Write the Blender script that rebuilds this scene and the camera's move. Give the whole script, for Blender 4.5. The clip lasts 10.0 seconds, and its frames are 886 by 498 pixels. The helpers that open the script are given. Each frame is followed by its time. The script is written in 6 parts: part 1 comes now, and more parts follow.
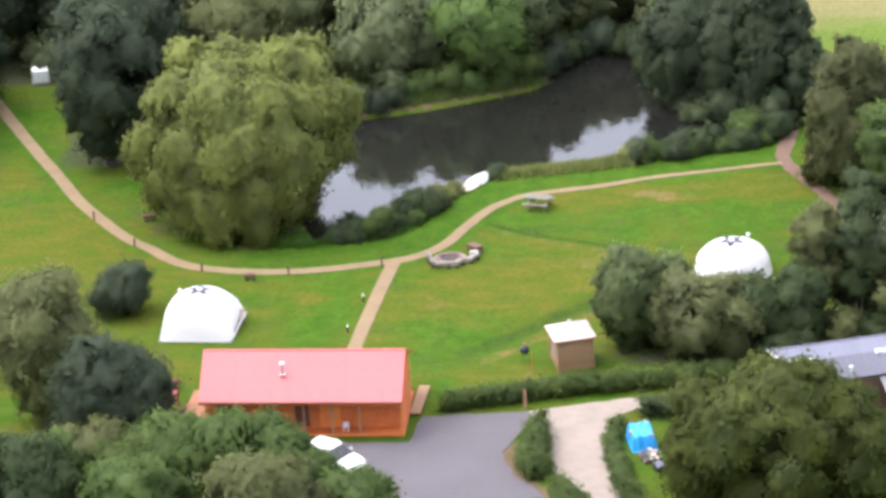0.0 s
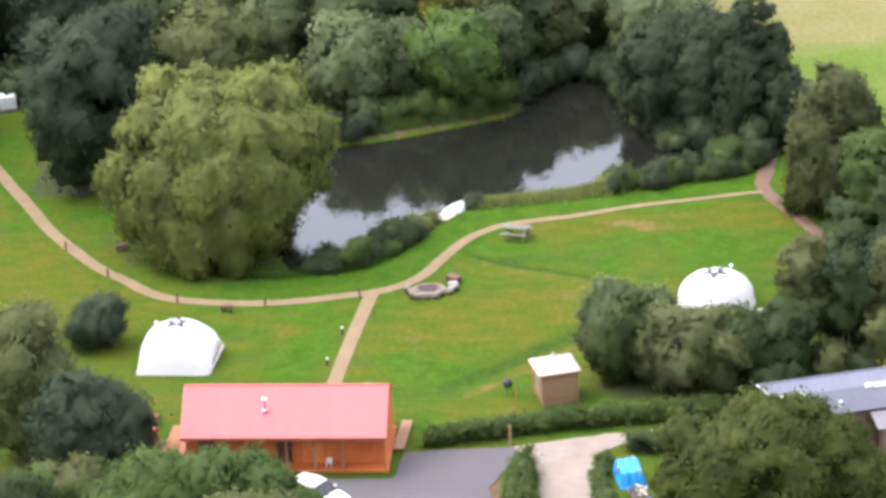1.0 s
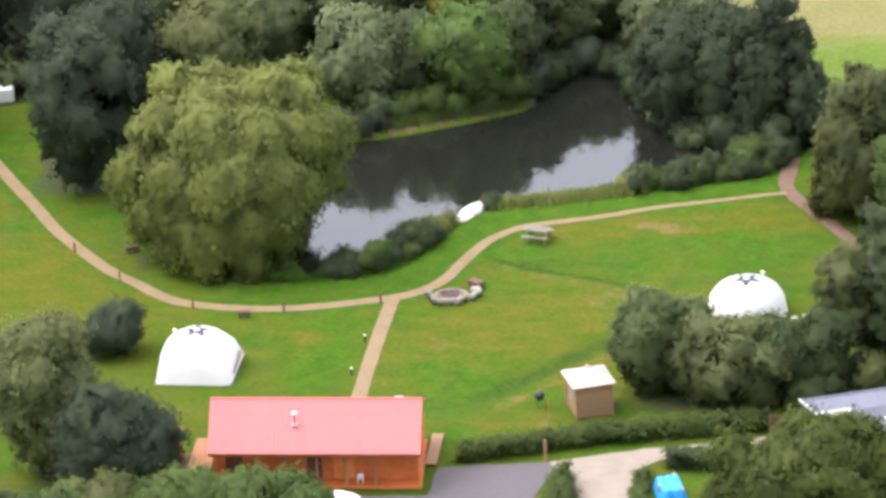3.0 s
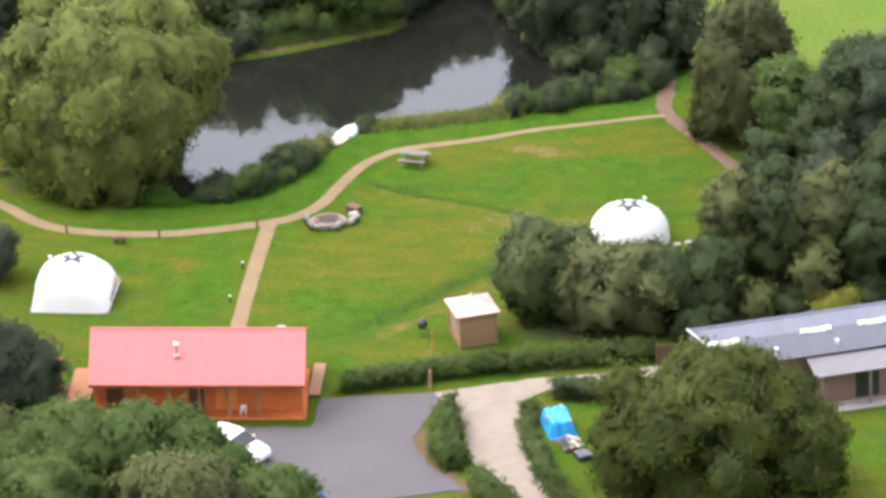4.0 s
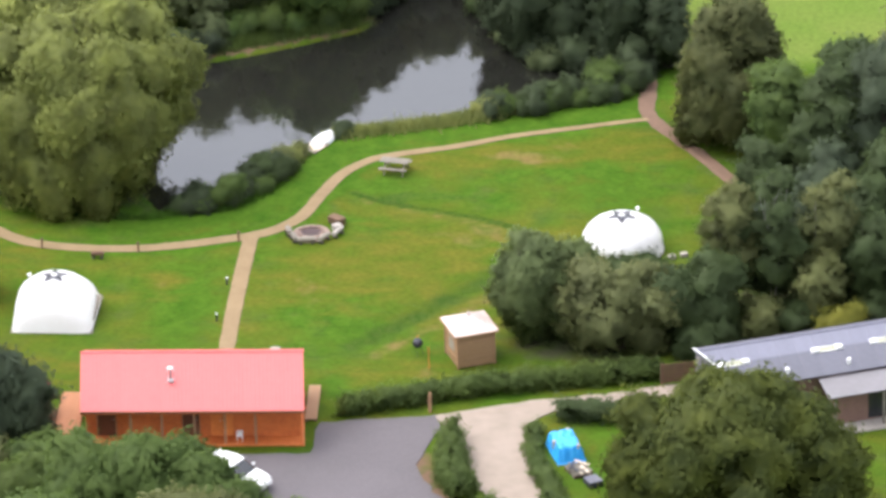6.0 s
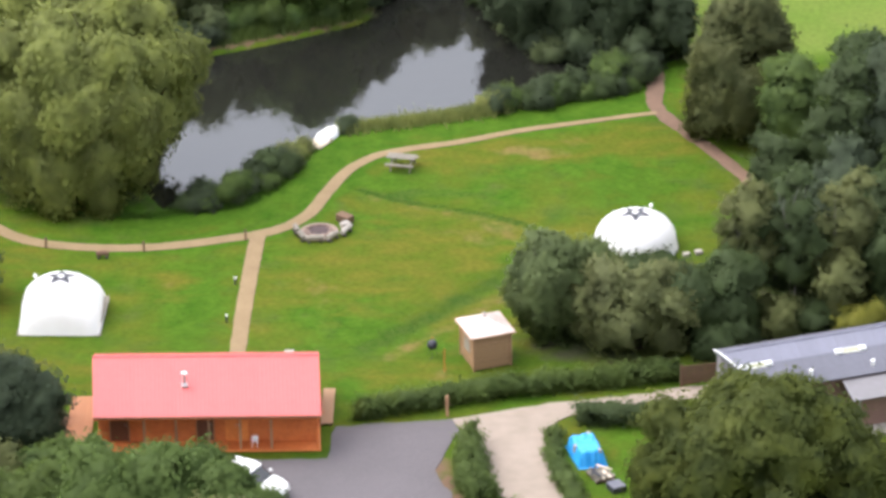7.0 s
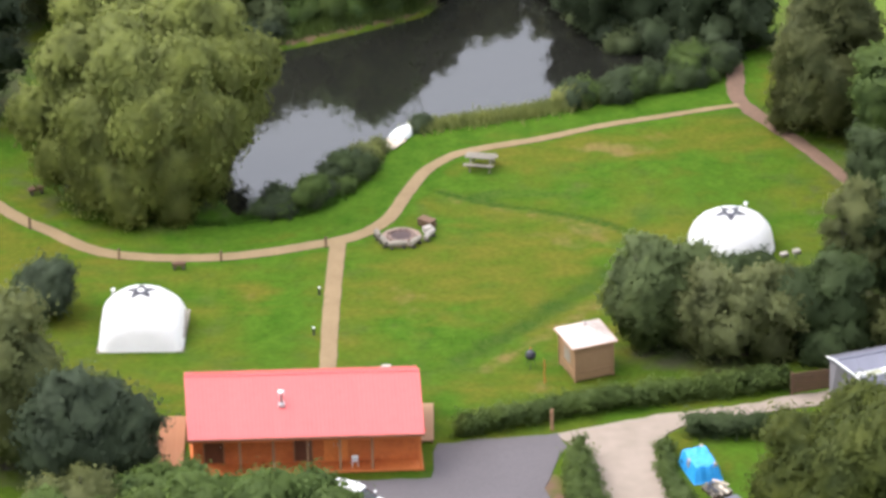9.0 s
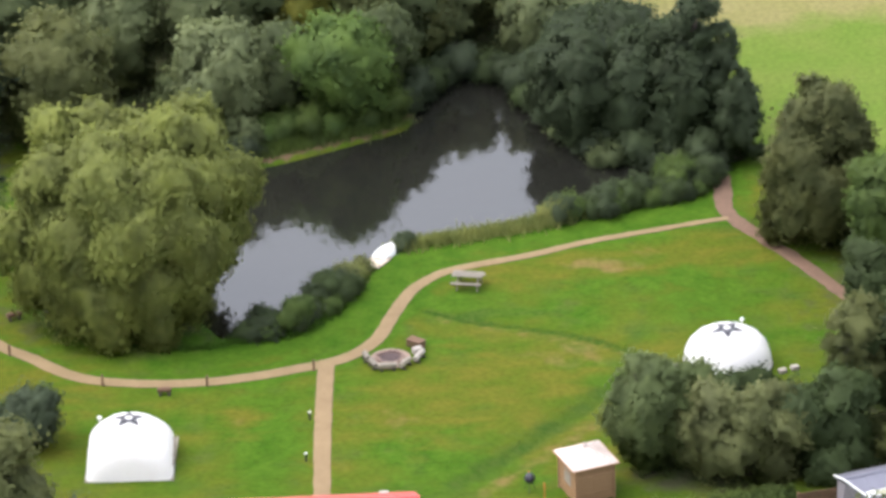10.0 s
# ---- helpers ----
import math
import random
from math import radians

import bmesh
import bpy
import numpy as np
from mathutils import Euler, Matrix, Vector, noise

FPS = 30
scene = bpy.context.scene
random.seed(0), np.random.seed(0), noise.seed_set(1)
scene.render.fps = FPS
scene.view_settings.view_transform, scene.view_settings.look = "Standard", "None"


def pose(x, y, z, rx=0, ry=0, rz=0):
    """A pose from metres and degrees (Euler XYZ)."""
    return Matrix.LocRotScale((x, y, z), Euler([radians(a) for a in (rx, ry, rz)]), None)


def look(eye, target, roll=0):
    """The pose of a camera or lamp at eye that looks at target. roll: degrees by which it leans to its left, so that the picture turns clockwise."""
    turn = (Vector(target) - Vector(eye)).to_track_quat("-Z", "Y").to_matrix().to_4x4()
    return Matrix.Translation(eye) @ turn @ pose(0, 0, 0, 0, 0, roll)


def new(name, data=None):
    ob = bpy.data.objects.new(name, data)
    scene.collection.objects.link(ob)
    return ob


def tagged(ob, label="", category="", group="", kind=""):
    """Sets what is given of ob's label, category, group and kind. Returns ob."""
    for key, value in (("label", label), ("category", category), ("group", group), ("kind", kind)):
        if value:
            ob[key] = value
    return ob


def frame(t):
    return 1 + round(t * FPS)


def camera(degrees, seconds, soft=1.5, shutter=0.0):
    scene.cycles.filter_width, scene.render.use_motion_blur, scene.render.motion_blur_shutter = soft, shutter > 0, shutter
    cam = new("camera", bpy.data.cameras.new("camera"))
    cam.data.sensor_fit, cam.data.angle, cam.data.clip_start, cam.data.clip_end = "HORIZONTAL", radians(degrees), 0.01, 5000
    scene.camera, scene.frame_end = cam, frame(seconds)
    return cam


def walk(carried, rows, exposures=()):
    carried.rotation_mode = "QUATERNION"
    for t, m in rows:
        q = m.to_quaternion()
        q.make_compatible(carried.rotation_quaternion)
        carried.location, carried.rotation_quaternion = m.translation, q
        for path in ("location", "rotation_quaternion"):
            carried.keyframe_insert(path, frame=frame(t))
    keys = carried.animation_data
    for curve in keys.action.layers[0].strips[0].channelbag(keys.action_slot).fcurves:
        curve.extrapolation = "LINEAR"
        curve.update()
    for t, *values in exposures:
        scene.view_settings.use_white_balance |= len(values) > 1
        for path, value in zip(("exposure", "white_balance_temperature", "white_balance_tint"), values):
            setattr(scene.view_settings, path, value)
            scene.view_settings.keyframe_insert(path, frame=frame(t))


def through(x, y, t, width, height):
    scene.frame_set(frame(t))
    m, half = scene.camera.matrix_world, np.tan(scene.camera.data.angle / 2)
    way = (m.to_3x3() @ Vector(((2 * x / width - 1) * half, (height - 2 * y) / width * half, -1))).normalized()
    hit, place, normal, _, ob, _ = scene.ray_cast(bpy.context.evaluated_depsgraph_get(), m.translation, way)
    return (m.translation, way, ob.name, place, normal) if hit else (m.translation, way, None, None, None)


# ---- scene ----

cam = camera(9.0, 10.0, soft=3.4)
PATH = [
    (0, (63.176, -276.067, 128.334), (30.980, -94.311, 51.340), -4.270),
    (0.2, (62.182, -275.316, 128.411), (30.585, -93.541, 51.213), -4.287),
    (0.5, (60.677, -274.184, 128.557), (30.138, -92.366, 51.034), -4.298),
    (0.7, (59.664, -273.425, 128.674), (29.898, -91.474, 51.163), -3.993),
    (1, (58.133, -272.279, 128.876), (29.378, -90.076, 51.577), -3.906),
    (1.2, (57.104, -271.510, 129.026), (28.959, -89.013, 52.198), -3.708),
    (1.5, (55.549, -270.348, 129.273), (28.204, -87.489, 53.019), -3.605),
    (1.7, (54.505, -269.568, 129.449), (27.640, -86.786, 52.840), -3.685),
    (2, (52.929, -268.388, 129.730), (26.725, -86.050, 51.844), -3.590),
    (2.2, (51.871, -267.594, 129.926), (26.022, -85.649, 51.010), -3.522),
    (3.3, (45.971, -263.117, 131.079), (24.393, -81.340, 50.510), -2.938),
    (3.5, (44.886, -262.281, 131.293), (25.373, -80.557, 50.079), -2.832),
    (3.7, (43.796, -261.437, 131.506), (26.099, -80.119, 48.979), -2.721),
    (4, (42.157, -260.156, 131.820), (25.962, -79.593, 47.352), -2.193),
    (4.2, (41.060, -259.292, 132.024), (25.597, -79.115, 46.600), -2.007),
    (4.5, (39.410, -257.979, 132.320), (25.209, -77.849, 46.579), -2.071),
    (5, (36.649, -255.747, 132.776), (24.452, -75.554, 46.859), -1.866),
    (5.5, (33.879, -253.454, 133.172), (23.474, -73.398, 46.734), -1.729),
    (6, (31.101, -251.097, 133.488), (22.153, -71.433, 46.077), -1.624),
    (6.2, (29.990, -250.135, 133.589), (21.580, -70.635, 45.789), -1.659),
    (7.3, (23.878, -244.636, 133.818), (19.132, -65.751, 44.500), -1.382),
    (7.5, (22.769, -243.596, 133.792), (18.611, -64.813, 44.240), -1.429),
    (8, (20.004, -240.938, 133.620), (16.481, -62.453, 43.448), -1.411),
    (8.5, (17.251, -238.194, 133.282), (14.313, -59.995, 42.527), -1.734),
    (9, (14.515, -235.360, 132.761), (13.005, -57.360, 41.580), -1.859),
    (9.2, (13.426, -234.200, 132.497), (12.595, -56.110, 41.484), -1.985),
    (9.5, (11.798, -232.431, 132.039), (12.076, -53.866, 41.958), -2.062),
    (9.7, (10.718, -231.232, 131.690), (11.918, -52.259, 42.431), -2.100),
    (10, (9.106, -229.404, 131.099), (11.874, -49.881, 42.986), -2.101),
]
walk(cam, [(t, look(eye, target, roll)) for t, eye, target, roll in PATH], exposures=[(0.0, 2.25, 6150, 17), (2.0, 2.24, 6250, 15), (4.0, 2.15, 6400, 14), (7.5, 2.07, 6400, 13), (10.0, 2.00, 6400, 13)])

# ---- light ----
world = bpy.data.worlds.new("overcast_sky")
scene.world = world
world.use_nodes = True
wn, wl = world.node_tree.nodes, world.node_tree.links
wn.clear()
w_out, w_bg, w_sky, w_hsv = (wn.new(k) for k in ("ShaderNodeOutputWorld", "ShaderNodeBackground", "ShaderNodeTexSky", "ShaderNodeHueSaturation"))
w_sky.sky_type, w_sky.sun_disc = "NISHITA", False
w_sky.sun_elevation, w_sky.sun_rotation = radians(60), radians(-75)
w_sky.air_density, w_sky.dust_density, w_sky.ozone_density = 1.0, 6.0, 1.0
w_hsv.inputs["Saturation"].default_value = 0.50
w_bg.inputs["Strength"].default_value = 0.148
wl.new(w_sky.outputs[0], w_hsv.inputs["Color"])
# an even layer of cloud over most of the sky
w_mix = wn.new("ShaderNodeMix")
w_mix.data_type = "RGBA"
w_mix.inputs["Factor"].default_value = 0.7
w_mix.inputs["B"].default_value = (3.35, 3.5, 3.8, 1)
wl.new(w_hsv.outputs[0], w_mix.inputs["A"])
wl.new(w_mix.outputs["Result"], w_bg.inputs["Color"])
wl.new(w_bg.outputs[0], w_out.inputs["Surface"])

sun = new("sun", bpy.data.lights.new("sun", "SUN"))
sun.data.energy, sun.data.angle, sun.data.color = 0.65, radians(55), (1.0, 0.98, 0.93)
sun.matrix_world = look((-48, 13, 87), (0, 0, 0))


# ---- materials ----
def material(name, colour, rough=0.8, metal=0.0, second=None, grain=6.0, patch=0.6, bump=0.0, spec=0.4, amount=1.0, island=0.0, objvar=0.0):
    """Two scales of noise between two colours, with optional variation by piece and by object, and fine relief."""
    m = bpy.data.materials.new(name)
    m.use_nodes = True
    n, l = m.node_tree.nodes, m.node_tree.links
    b = n["Principled BSDF"]
    b.inputs["Roughness"].default_value, b.inputs["Metallic"].default_value = rough, metal
    b.inputs["Specular IOR Level"].default_value = spec
    second = second or tuple(c * 0.7 for c in colour)
    at = n.new("ShaderNodeTexCoord")
    fine, wide = n.new("ShaderNodeTexNoise"), n.new("ShaderNodeTexNoise")
    fine.inputs["Scale"].default_value, wide.inputs["Scale"].default_value = grain, patch
    fine.inputs["Detail"].default_value, wide.inputs["Detail"].default_value = 5, 3
    for t in (fine, wide):
        l.new(at.outputs["Object"], t.inputs["Vector"])
    add = n.new("ShaderNodeMath")
    add.operation = "ADD"
    l.new(fine.outputs["Fac"], add.inputs[0])
    l.new(wide.outputs["Fac"], add.inputs[1])
    ramp = n.new("ShaderNodeMapRange")
    ramp.inputs["From Min"].default_value, ramp.inputs["From Max"].default_value = 0.72, 1.28
    ramp.inputs["To Max"].default_value = amount
    l.new(add.outputs[0], ramp.inputs["Value"])
    mix = n.new("ShaderNodeMix")
    mix.data_type = "RGBA"
    mix.inputs["A"].default_value, mix.inputs["B"].default_value = (*colour, 1), (*second, 1)
    l.new(ramp.outputs[0], mix.inputs["Factor"])
    last = mix.outputs["Result"]
    for size, source, socket in ((island, "ShaderNodeNewGeometry", "Random Per Island"), (objvar, "ShaderNodeObjectInfo", "Random")):
        if size:
            src, rng, hsv = n.new(source), n.new("ShaderNodeMapRange"), n.new("ShaderNodeHueSaturation")
            rng.inputs["To Min"].default_value, rng.inputs["To Max"].default_value = 1 - size, 1 + size
            l.new(src.outputs[socket], rng.inputs["Value"])
            l.new(rng.outputs[0], hsv.inputs["Value"])
            l.new(last, hsv.inputs["Color"])
            last = hsv.outputs[0]
    l.new(last, b.inputs["Base Color"])
    if bump:
        bp = n.new("ShaderNodeBump")
        bp.inputs["Strength"].default_value, bp.inputs["Distance"].default_value = bump, 0.03
        l.new(fine.outputs["Fac"], bp.inputs["Height"])
        l.new(bp.outputs[0], b.inputs["Normal"])
    return m


def foliage(name, colour, second, through=0.54):
    m = material(name, colour, 0.62, second=second, grain=0.9, patch=0.40, island=0.05, objvar=0.06, spec=0.2)
    return see_through(m, through)


def see_through(m, through):
    """Mix light that shines through a thin sheet into a material."""
    n, l = m.node_tree.nodes, m.node_tree.links
    b, out = n["Principled BSDF"], n["Material Output"]
    tr, mx = n.new("ShaderNodeBsdfTranslucent"), n.new("ShaderNodeMixShader")
    mx.inputs[0].default_value = through
    l.new(b.inputs["Base Color"].links[0].from_socket, tr.inputs["Color"])
    l.new(b.outputs[0], mx.inputs[1])
    l.new(tr.outputs[0], mx.inputs[2])
    l.new(mx.outputs[0], out.inputs["Surface"])
    return m


LEAF = {
    "willow": foliage("willow_leaves", (0.272, 0.306, 0.080), (0.138, 0.158, 0.048)),
    "oak": foliage("oak_leaves", (0.120, 0.141, 0.027), (0.056, 0.075, 0.020)),
    "dark": foliage("dark_leaves", (0.139, 0.172, 0.074), (0.092, 0.119, 0.053)),
    "deep": foliage("deep_green_leaves", (0.086, 0.123, 0.046), (0.054, 0.077, 0.030)),
    "grey": foliage("grey_green_leaves", (0.231, 0.268, 0.122), (0.147, 0.178, 0.085)),
    "olive": foliage("olive_leaves", (0.184, 0.201, 0.073), (0.116, 0.134, 0.052)),
    "bright": foliage("bright_green_leaves", (0.128, 0.187, 0.046), (0.064, 0.101, 0.031)),
    "brown": foliage("bronze_leaves", (0.154, 0.164, 0.060), (0.084, 0.099, 0.038)),
    "yellow": foliage("yellow_green_leaves", (0.321, 0.312, 0.057), (0.178, 0.190, 0.040)),
    "hedge": foliage("hedge_leaves", (0.130, 0.189, 0.049), (0.067, 0.107, 0.028)),
    "reed": foliage("reed_blades", (0.309, 0.329, 0.103), (0.168, 0.200, 0.062)),
    "water_shrub": foliage("sallow_leaves", (0.084, 0.114, 0.054), (0.049, 0.068, 0.034)),
    # dark leaf colour that stands for shade in dense crowns
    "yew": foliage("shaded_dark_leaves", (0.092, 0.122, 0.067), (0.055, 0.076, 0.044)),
    "thicket": foliage("thicket_leaves", (0.205, 0.225, 0.090), (0.121, 0.136, 0.057)),
    "verge": foliage("verge_leaves", (0.124, 0.176, 0.042), (0.072, 0.107, 0.029)),
    # shadow among the far trees, put into the leaf colour
    "dusky": foliage("shadow_tone_leaves", (0.076, 0.101, 0.054), (0.046, 0.061, 0.036)),
    "thorn": foliage("thorn_leaves", (0.182, 0.232, 0.088), (0.106, 0.140, 0.056)),
    # dark leaves whose tone also stands for shade round the pond inlet
    "gloom": foliage("gloomy_leaves", (0.072, 0.099, 0.048), (0.046, 0.063, 0.032)),
    "fresh": foliage("fresh_green_leaves", (0.173, 0.260, 0.061), (0.086, 0.142, 0.040)),
    "turf": foliage("turf_blades", (0.069, 0.147, 0.019), (0.045, 0.093, 0.013)),
}
BARK = material("bark", (0.10, 0.085, 0.065), 0.95, second=(0.05, 0.042, 0.035), grain=9, bump=0.6)
BIRCH = material("birch_bark", (0.22, 0.21, 0.18), 0.85, second=(0.16, 0.15, 0.13), grain=6, bump=0.3)
ROOF_RED = material("red_metal_sheet", (0.50, 0.082, 0.080), 0.46, second=(0.46, 0.072, 0.070), grain=2.5, patch=0.5, spec=0.5, objvar=0.03)
TIMBER = material("orange_stained_timber", (0.60, 0.175, 0.042), 0.65, second=(0.44, 0.115, 0.030), grain=5, bump=0.3)
TIMBER_BRIGHT = material("bright_orange_boards", (0.72, 0.24, 0.055), 0.6, second=(0.56, 0.17, 0.040), grain=6, bump=0.3)
TIMBER_PALE = material("pale_planed_timber", (0.34, 0.20, 0.11), 0.75, second=(0.25, 0.14, 0.075), grain=5, bump=0.3)
TIMBER_WARM = material("warm_brown_decking", (0.36, 0.165, 0.080), 0.75, second=(0.27, 0.12, 0.058), grain=5, bump=0.3)
TIMBER_GREY = material("weathered_grey_timber", (0.22, 0.20, 0.165), 0.9, second=(0.12, 0.105, 0.085), grain=8, bump=0.4)
TIMBER_BROWN = material("brown_fence_timber", (0.15, 0.085, 0.05), 0.85, second=(0.09, 0.055, 0.035), grain=6, bump=0.3)
SHED_WOOD = material("honey_brown_boards", (0.32, 0.195, 0.100), 0.75, second=(0.23, 0.135, 0.070), grain=5, bump=0.3)
SHED_ROOF = material("pale_pink_felt", (0.50, 0.44, 0.41), 0.8, second=(0.35, 0.285, 0.25), grain=6, patch=1.2)
CANVAS = see_through(material("white_canvas", (0.95, 0.945, 0.94), 0.8, second=(0.92, 0.915, 0.90), grain=3, patch=0.6, bump=0.1), 0.5)
DARK_FILM = material("dark_clear_film", (0.045, 0.045, 0.055), 0.5, second=(0.09, 0.09, 0.10))
WHITE = material("white_paint", (0.78, 0.78, 0.76), 0.5, second=(0.7, 0.7, 0.68))
STEEL = material("dull_steel", (0.55, 0.55, 0.55), 0.4, 0.8, second=(0.42, 0.42, 0.42))
BLACK = material("black_plastic", (0.022, 0.024, 0.032), 0.5, second=(0.03, 0.03, 0.04))
GLASS_DARK = material("dark_window_glass", (0.02, 0.022, 0.025), 0.08, second=(0.03, 0.03, 0.03), spec=0.6)
RECESS = material("dark_brown_door", (0.15, 0.055, 0.026), 0.6, second=(0.11, 0.04, 0.02))
SLATE = material("blue_grey_roof_sheet", (0.112, 0.112, 0.138), 0.5, second=(0.092, 0.092, 0.112), grain=4, patch=0.4, objvar=0.04)
SLATE_PALE = material("pale_lavender_roof_sheet", (0.160, 0.162, 0.205), 0.45, second=(0.138, 0.140, 0.175), grain=4, patch=0.4, objvar=0.04)
LEANTO = material("light_grey_roof_sheet", (0.175, 0.165, 0.175), 0.6, second=(0.145, 0.138, 0.142), grain=3, patch=0.6)
SKYLIGHT = material("cream_roof_light", (0.36, 0.36, 0.25), 0.4, second=(0.28, 0.29, 0.21))
BRICK = material("dusty_red_brick", (0.21, 0.125, 0.095), 0.9, second=(0.15, 0.09, 0.07), grain=9, patch=1.0, bump=0.3)
RENDER = material("grey_lilac_render", (0.20, 0.185, 0.20), 0.9, second=(0.15, 0.14, 0.15), grain=3, patch=0.6, bump=0.1)
CREAM = material("cream_boards", (0.55, 0.47, 0.38), 0.8, second=(0.45, 0.38, 0.30), grain=5, bump=0.2)
SLAB = material("pale_concrete", (0.34, 0.31, 0.27), 0.9, second=(0.26, 0.23, 0.20), grain=5, bump=0.2)
TARMAC = material("worn_tarmac", (0.106, 0.094, 0.100), 0.9, second=(0.086, 0.077, 0.081), grain=7, patch=0.25, bump=0.2)
LANE = material("pale_lane_surface", (0.265, 0.215, 0.175), 0.95, second=(0.215, 0.175, 0.138), grain=1.2, patch=0.3, bump=0.1)
GRAVEL = material("tan_path_gravel", (0.212, 0.150, 0.080), 0.95, second=(0.170, 0.118, 0.062), grain=6, patch=0.7, bump=0.3)
EARTH = material("reddish_path_earth", (0.150, 0.090, 0.060), 0.95, second=(0.112, 0.070, 0.046), grain=4, patch=0.6, bump=0.3)
STONE = material("grey_pink_stone", (0.225, 0.160, 0.130), 0.9, second=(0.15, 0.105, 0.088), grain=7, bump=0.4, objvar=0.2)
ASH = material("fire_ash", (0.075, 0.05, 0.048), 0.95, second=(0.05, 0.035, 0.035), grain=8)
LOG_PALE = material("barked_pale_log", (0.30, 0.265, 0.21), 0.85, second=(0.17, 0.15, 0.12), grain=6, bump=0.4)
TARP = material("blue_tarpaulin", (0.020, 0.25, 0.62), 0.4, second=(0.035, 0.34, 0.72), grain=3, patch=1.5, bump=0.5)
RED_PAINT = material("faded_red_paint", (0.30, 0.05, 0.05), 0.5)
BLUE_PAINT = material("blue_paint", (0.03, 0.10, 0.40), 0.4)
RUBBER = material("tyre_rubber", (0.02, 0.02, 0.02), 0.9)

# the lawn: sown grass, dry meadow, hay field, litter under the trees and bare banks, by the sheet's own attributes
TURF = bpy.data.materials.new("grass_sward")
TURF.use_nodes = True
gn, gl = TURF.node_tree.nodes, TURF.node_tree.links
gb = gn["Principled BSDF"]
gb.inputs["Roughness"].default_value, gb.inputs["Specular IOR Level"].default_value = 0.95, 0.06
g_at = gn.new("ShaderNodeTexCoord")


def g_noise(scale, detail=4.0, lo=0.35, hi=0.65, stretch=None):
    t, r = gn.new("ShaderNodeTexNoise"), gn.new("ShaderNodeMapRange")
    t.inputs["Scale"].default_value, t.inputs["Detail"].default_value = scale, detail
    r.inputs["From Min"].default_value, r.inputs["From Max"].default_value = lo, hi
    if stretch:
        mp = gn.new("ShaderNodeMapping")
        mp.inputs["Scale"].default_value, mp.inputs["Rotation"].default_value = stretch, (0, 0, 0.5)
        gl.new(g_at.outputs["Object"], mp.inputs["Vector"])
        gl.new(mp.outputs[0], t.inputs["Vector"])
    else:
        gl.new(g_at.outputs["Object"], t.inputs["Vector"])
    gl.new(t.outputs["Fac"], r.inputs["Value"])
    return r.outputs[0]


def g_mix(factor, a, b):
    m = gn.new("ShaderNodeMix")
    m.data_type = "RGBA"
    for key, v in (("A", a), ("B", b)):
        if isinstance(v, tuple):
            m.inputs[key].default_value = (*v, 1)
        else:
            gl.new(v, m.inputs[key])
    gl.new(factor, m.inputs["Factor"])
    return m.outputs["Result"]


def g_attr(name, breakup):
    """An attribute of the sheet with its edge broken up by noise."""
    a, p = gn.new("ShaderNodeAttribute"), gn.new("ShaderNodeMath")
    a.attribute_name, p.operation = name, "MULTIPLY_ADD"
    s, c = gn.new("ShaderNodeMath"), gn.new("ShaderNodeMapRange")
    s.operation = "SUBTRACT"
    s.inputs[1].default_value = 0.5
    gl.new(breakup, s.inputs[0])
    p.inputs[1].default_value = 0.45
    gl.new(s.outputs[0], p.inputs[0])
    gl.new(a.outputs["Fac"], p.inputs[2])
    c.inputs["From Min"].default_value, c.inputs["From Max"].default_value = 0.25, 0.75
    gl.new(p.outputs[0], c.inputs["Value"])
    return c.outputs[0]


n_wide, n_mid, n_fine = g_noise(0.22, 3), g_noise(0.9, 5), g_noise(3.2, 6)
n_streak = g_noise(0.42, 5, stretch=(1.0, 1.9, 1.0))
lush = g_mix(n_mid, (0.031, 0.076, 0.005), (0.050, 0.100, 0.008))
meadow = g_mix(n_streak, (0.058, 0.083, 0.007), (0.087, 0.089, 0.011))
grass = g_mix(n_wide, lush, meadow)
grass = g_mix(g_noise(0.5, 4, 0.52, 0.72), grass, g_mix(n_mid, (0.040, 0.074, 0.010), (0.058, 0.078, 0.015)))
grass = g_mix(g_attr("lush", n_mid), grass, lush)
grass = g_mix(g_attr("meadow", n_streak), grass, meadow)
grass = g_mix(g_attr("dry", n_mid), grass, g_mix(n_streak, (0.112, 0.104, 0.026), (0.136, 0.096, 0.034)))
grass = g_mix(g_attr("rough", n_streak), grass, g_mix(n_fine, (0.029, 0.069, 0.007), (0.046, 0.073, 0.012)))
grass = g_mix(g_attr("hay", n_wide), grass, g_mix(g_attr("straw", n_wide), g_mix(n_wide, (0.084, 0.134, 0.020), (0.104, 0.140, 0.027)), g_mix(n_wide, (0.150, 0.146, 0.050), (0.178, 0.158, 0.068))))
grass = g_mix(g_attr("litter", n_mid), grass, g_mix(n_mid, (0.044, 0.058, 0.022), (0.054, 0.056, 0.028)))
grass = g_mix(g_attr("soil", n_mid), grass, g_mix(n_fine, (0.150, 0.095, 0.062), (0.110, 0.072, 0.046)))
grit = gn.new("ShaderNodeHueSaturation")
g_val = gn.new("ShaderNodeMapRange")
g_val.inputs["To Min"].default_value, g_val.inputs["To Max"].default_value = 0.88, 1.12
gl.new(n_fine, g_val.inputs["Value"])
gl.new(g_val.outputs[0], grit.inputs["Value"])
gl.new(grass, grit.inputs["Color"])
gl.new(grit.outputs[0], gb.inputs["Base Color"])
g_bump = gn.new("ShaderNodeBump")
g_bump.inputs["Strength"].default_value, g_bump.inputs["Distance"].default_value = 0.25, 0.05
gl.new(n_fine, g_bump.inputs["Height"])
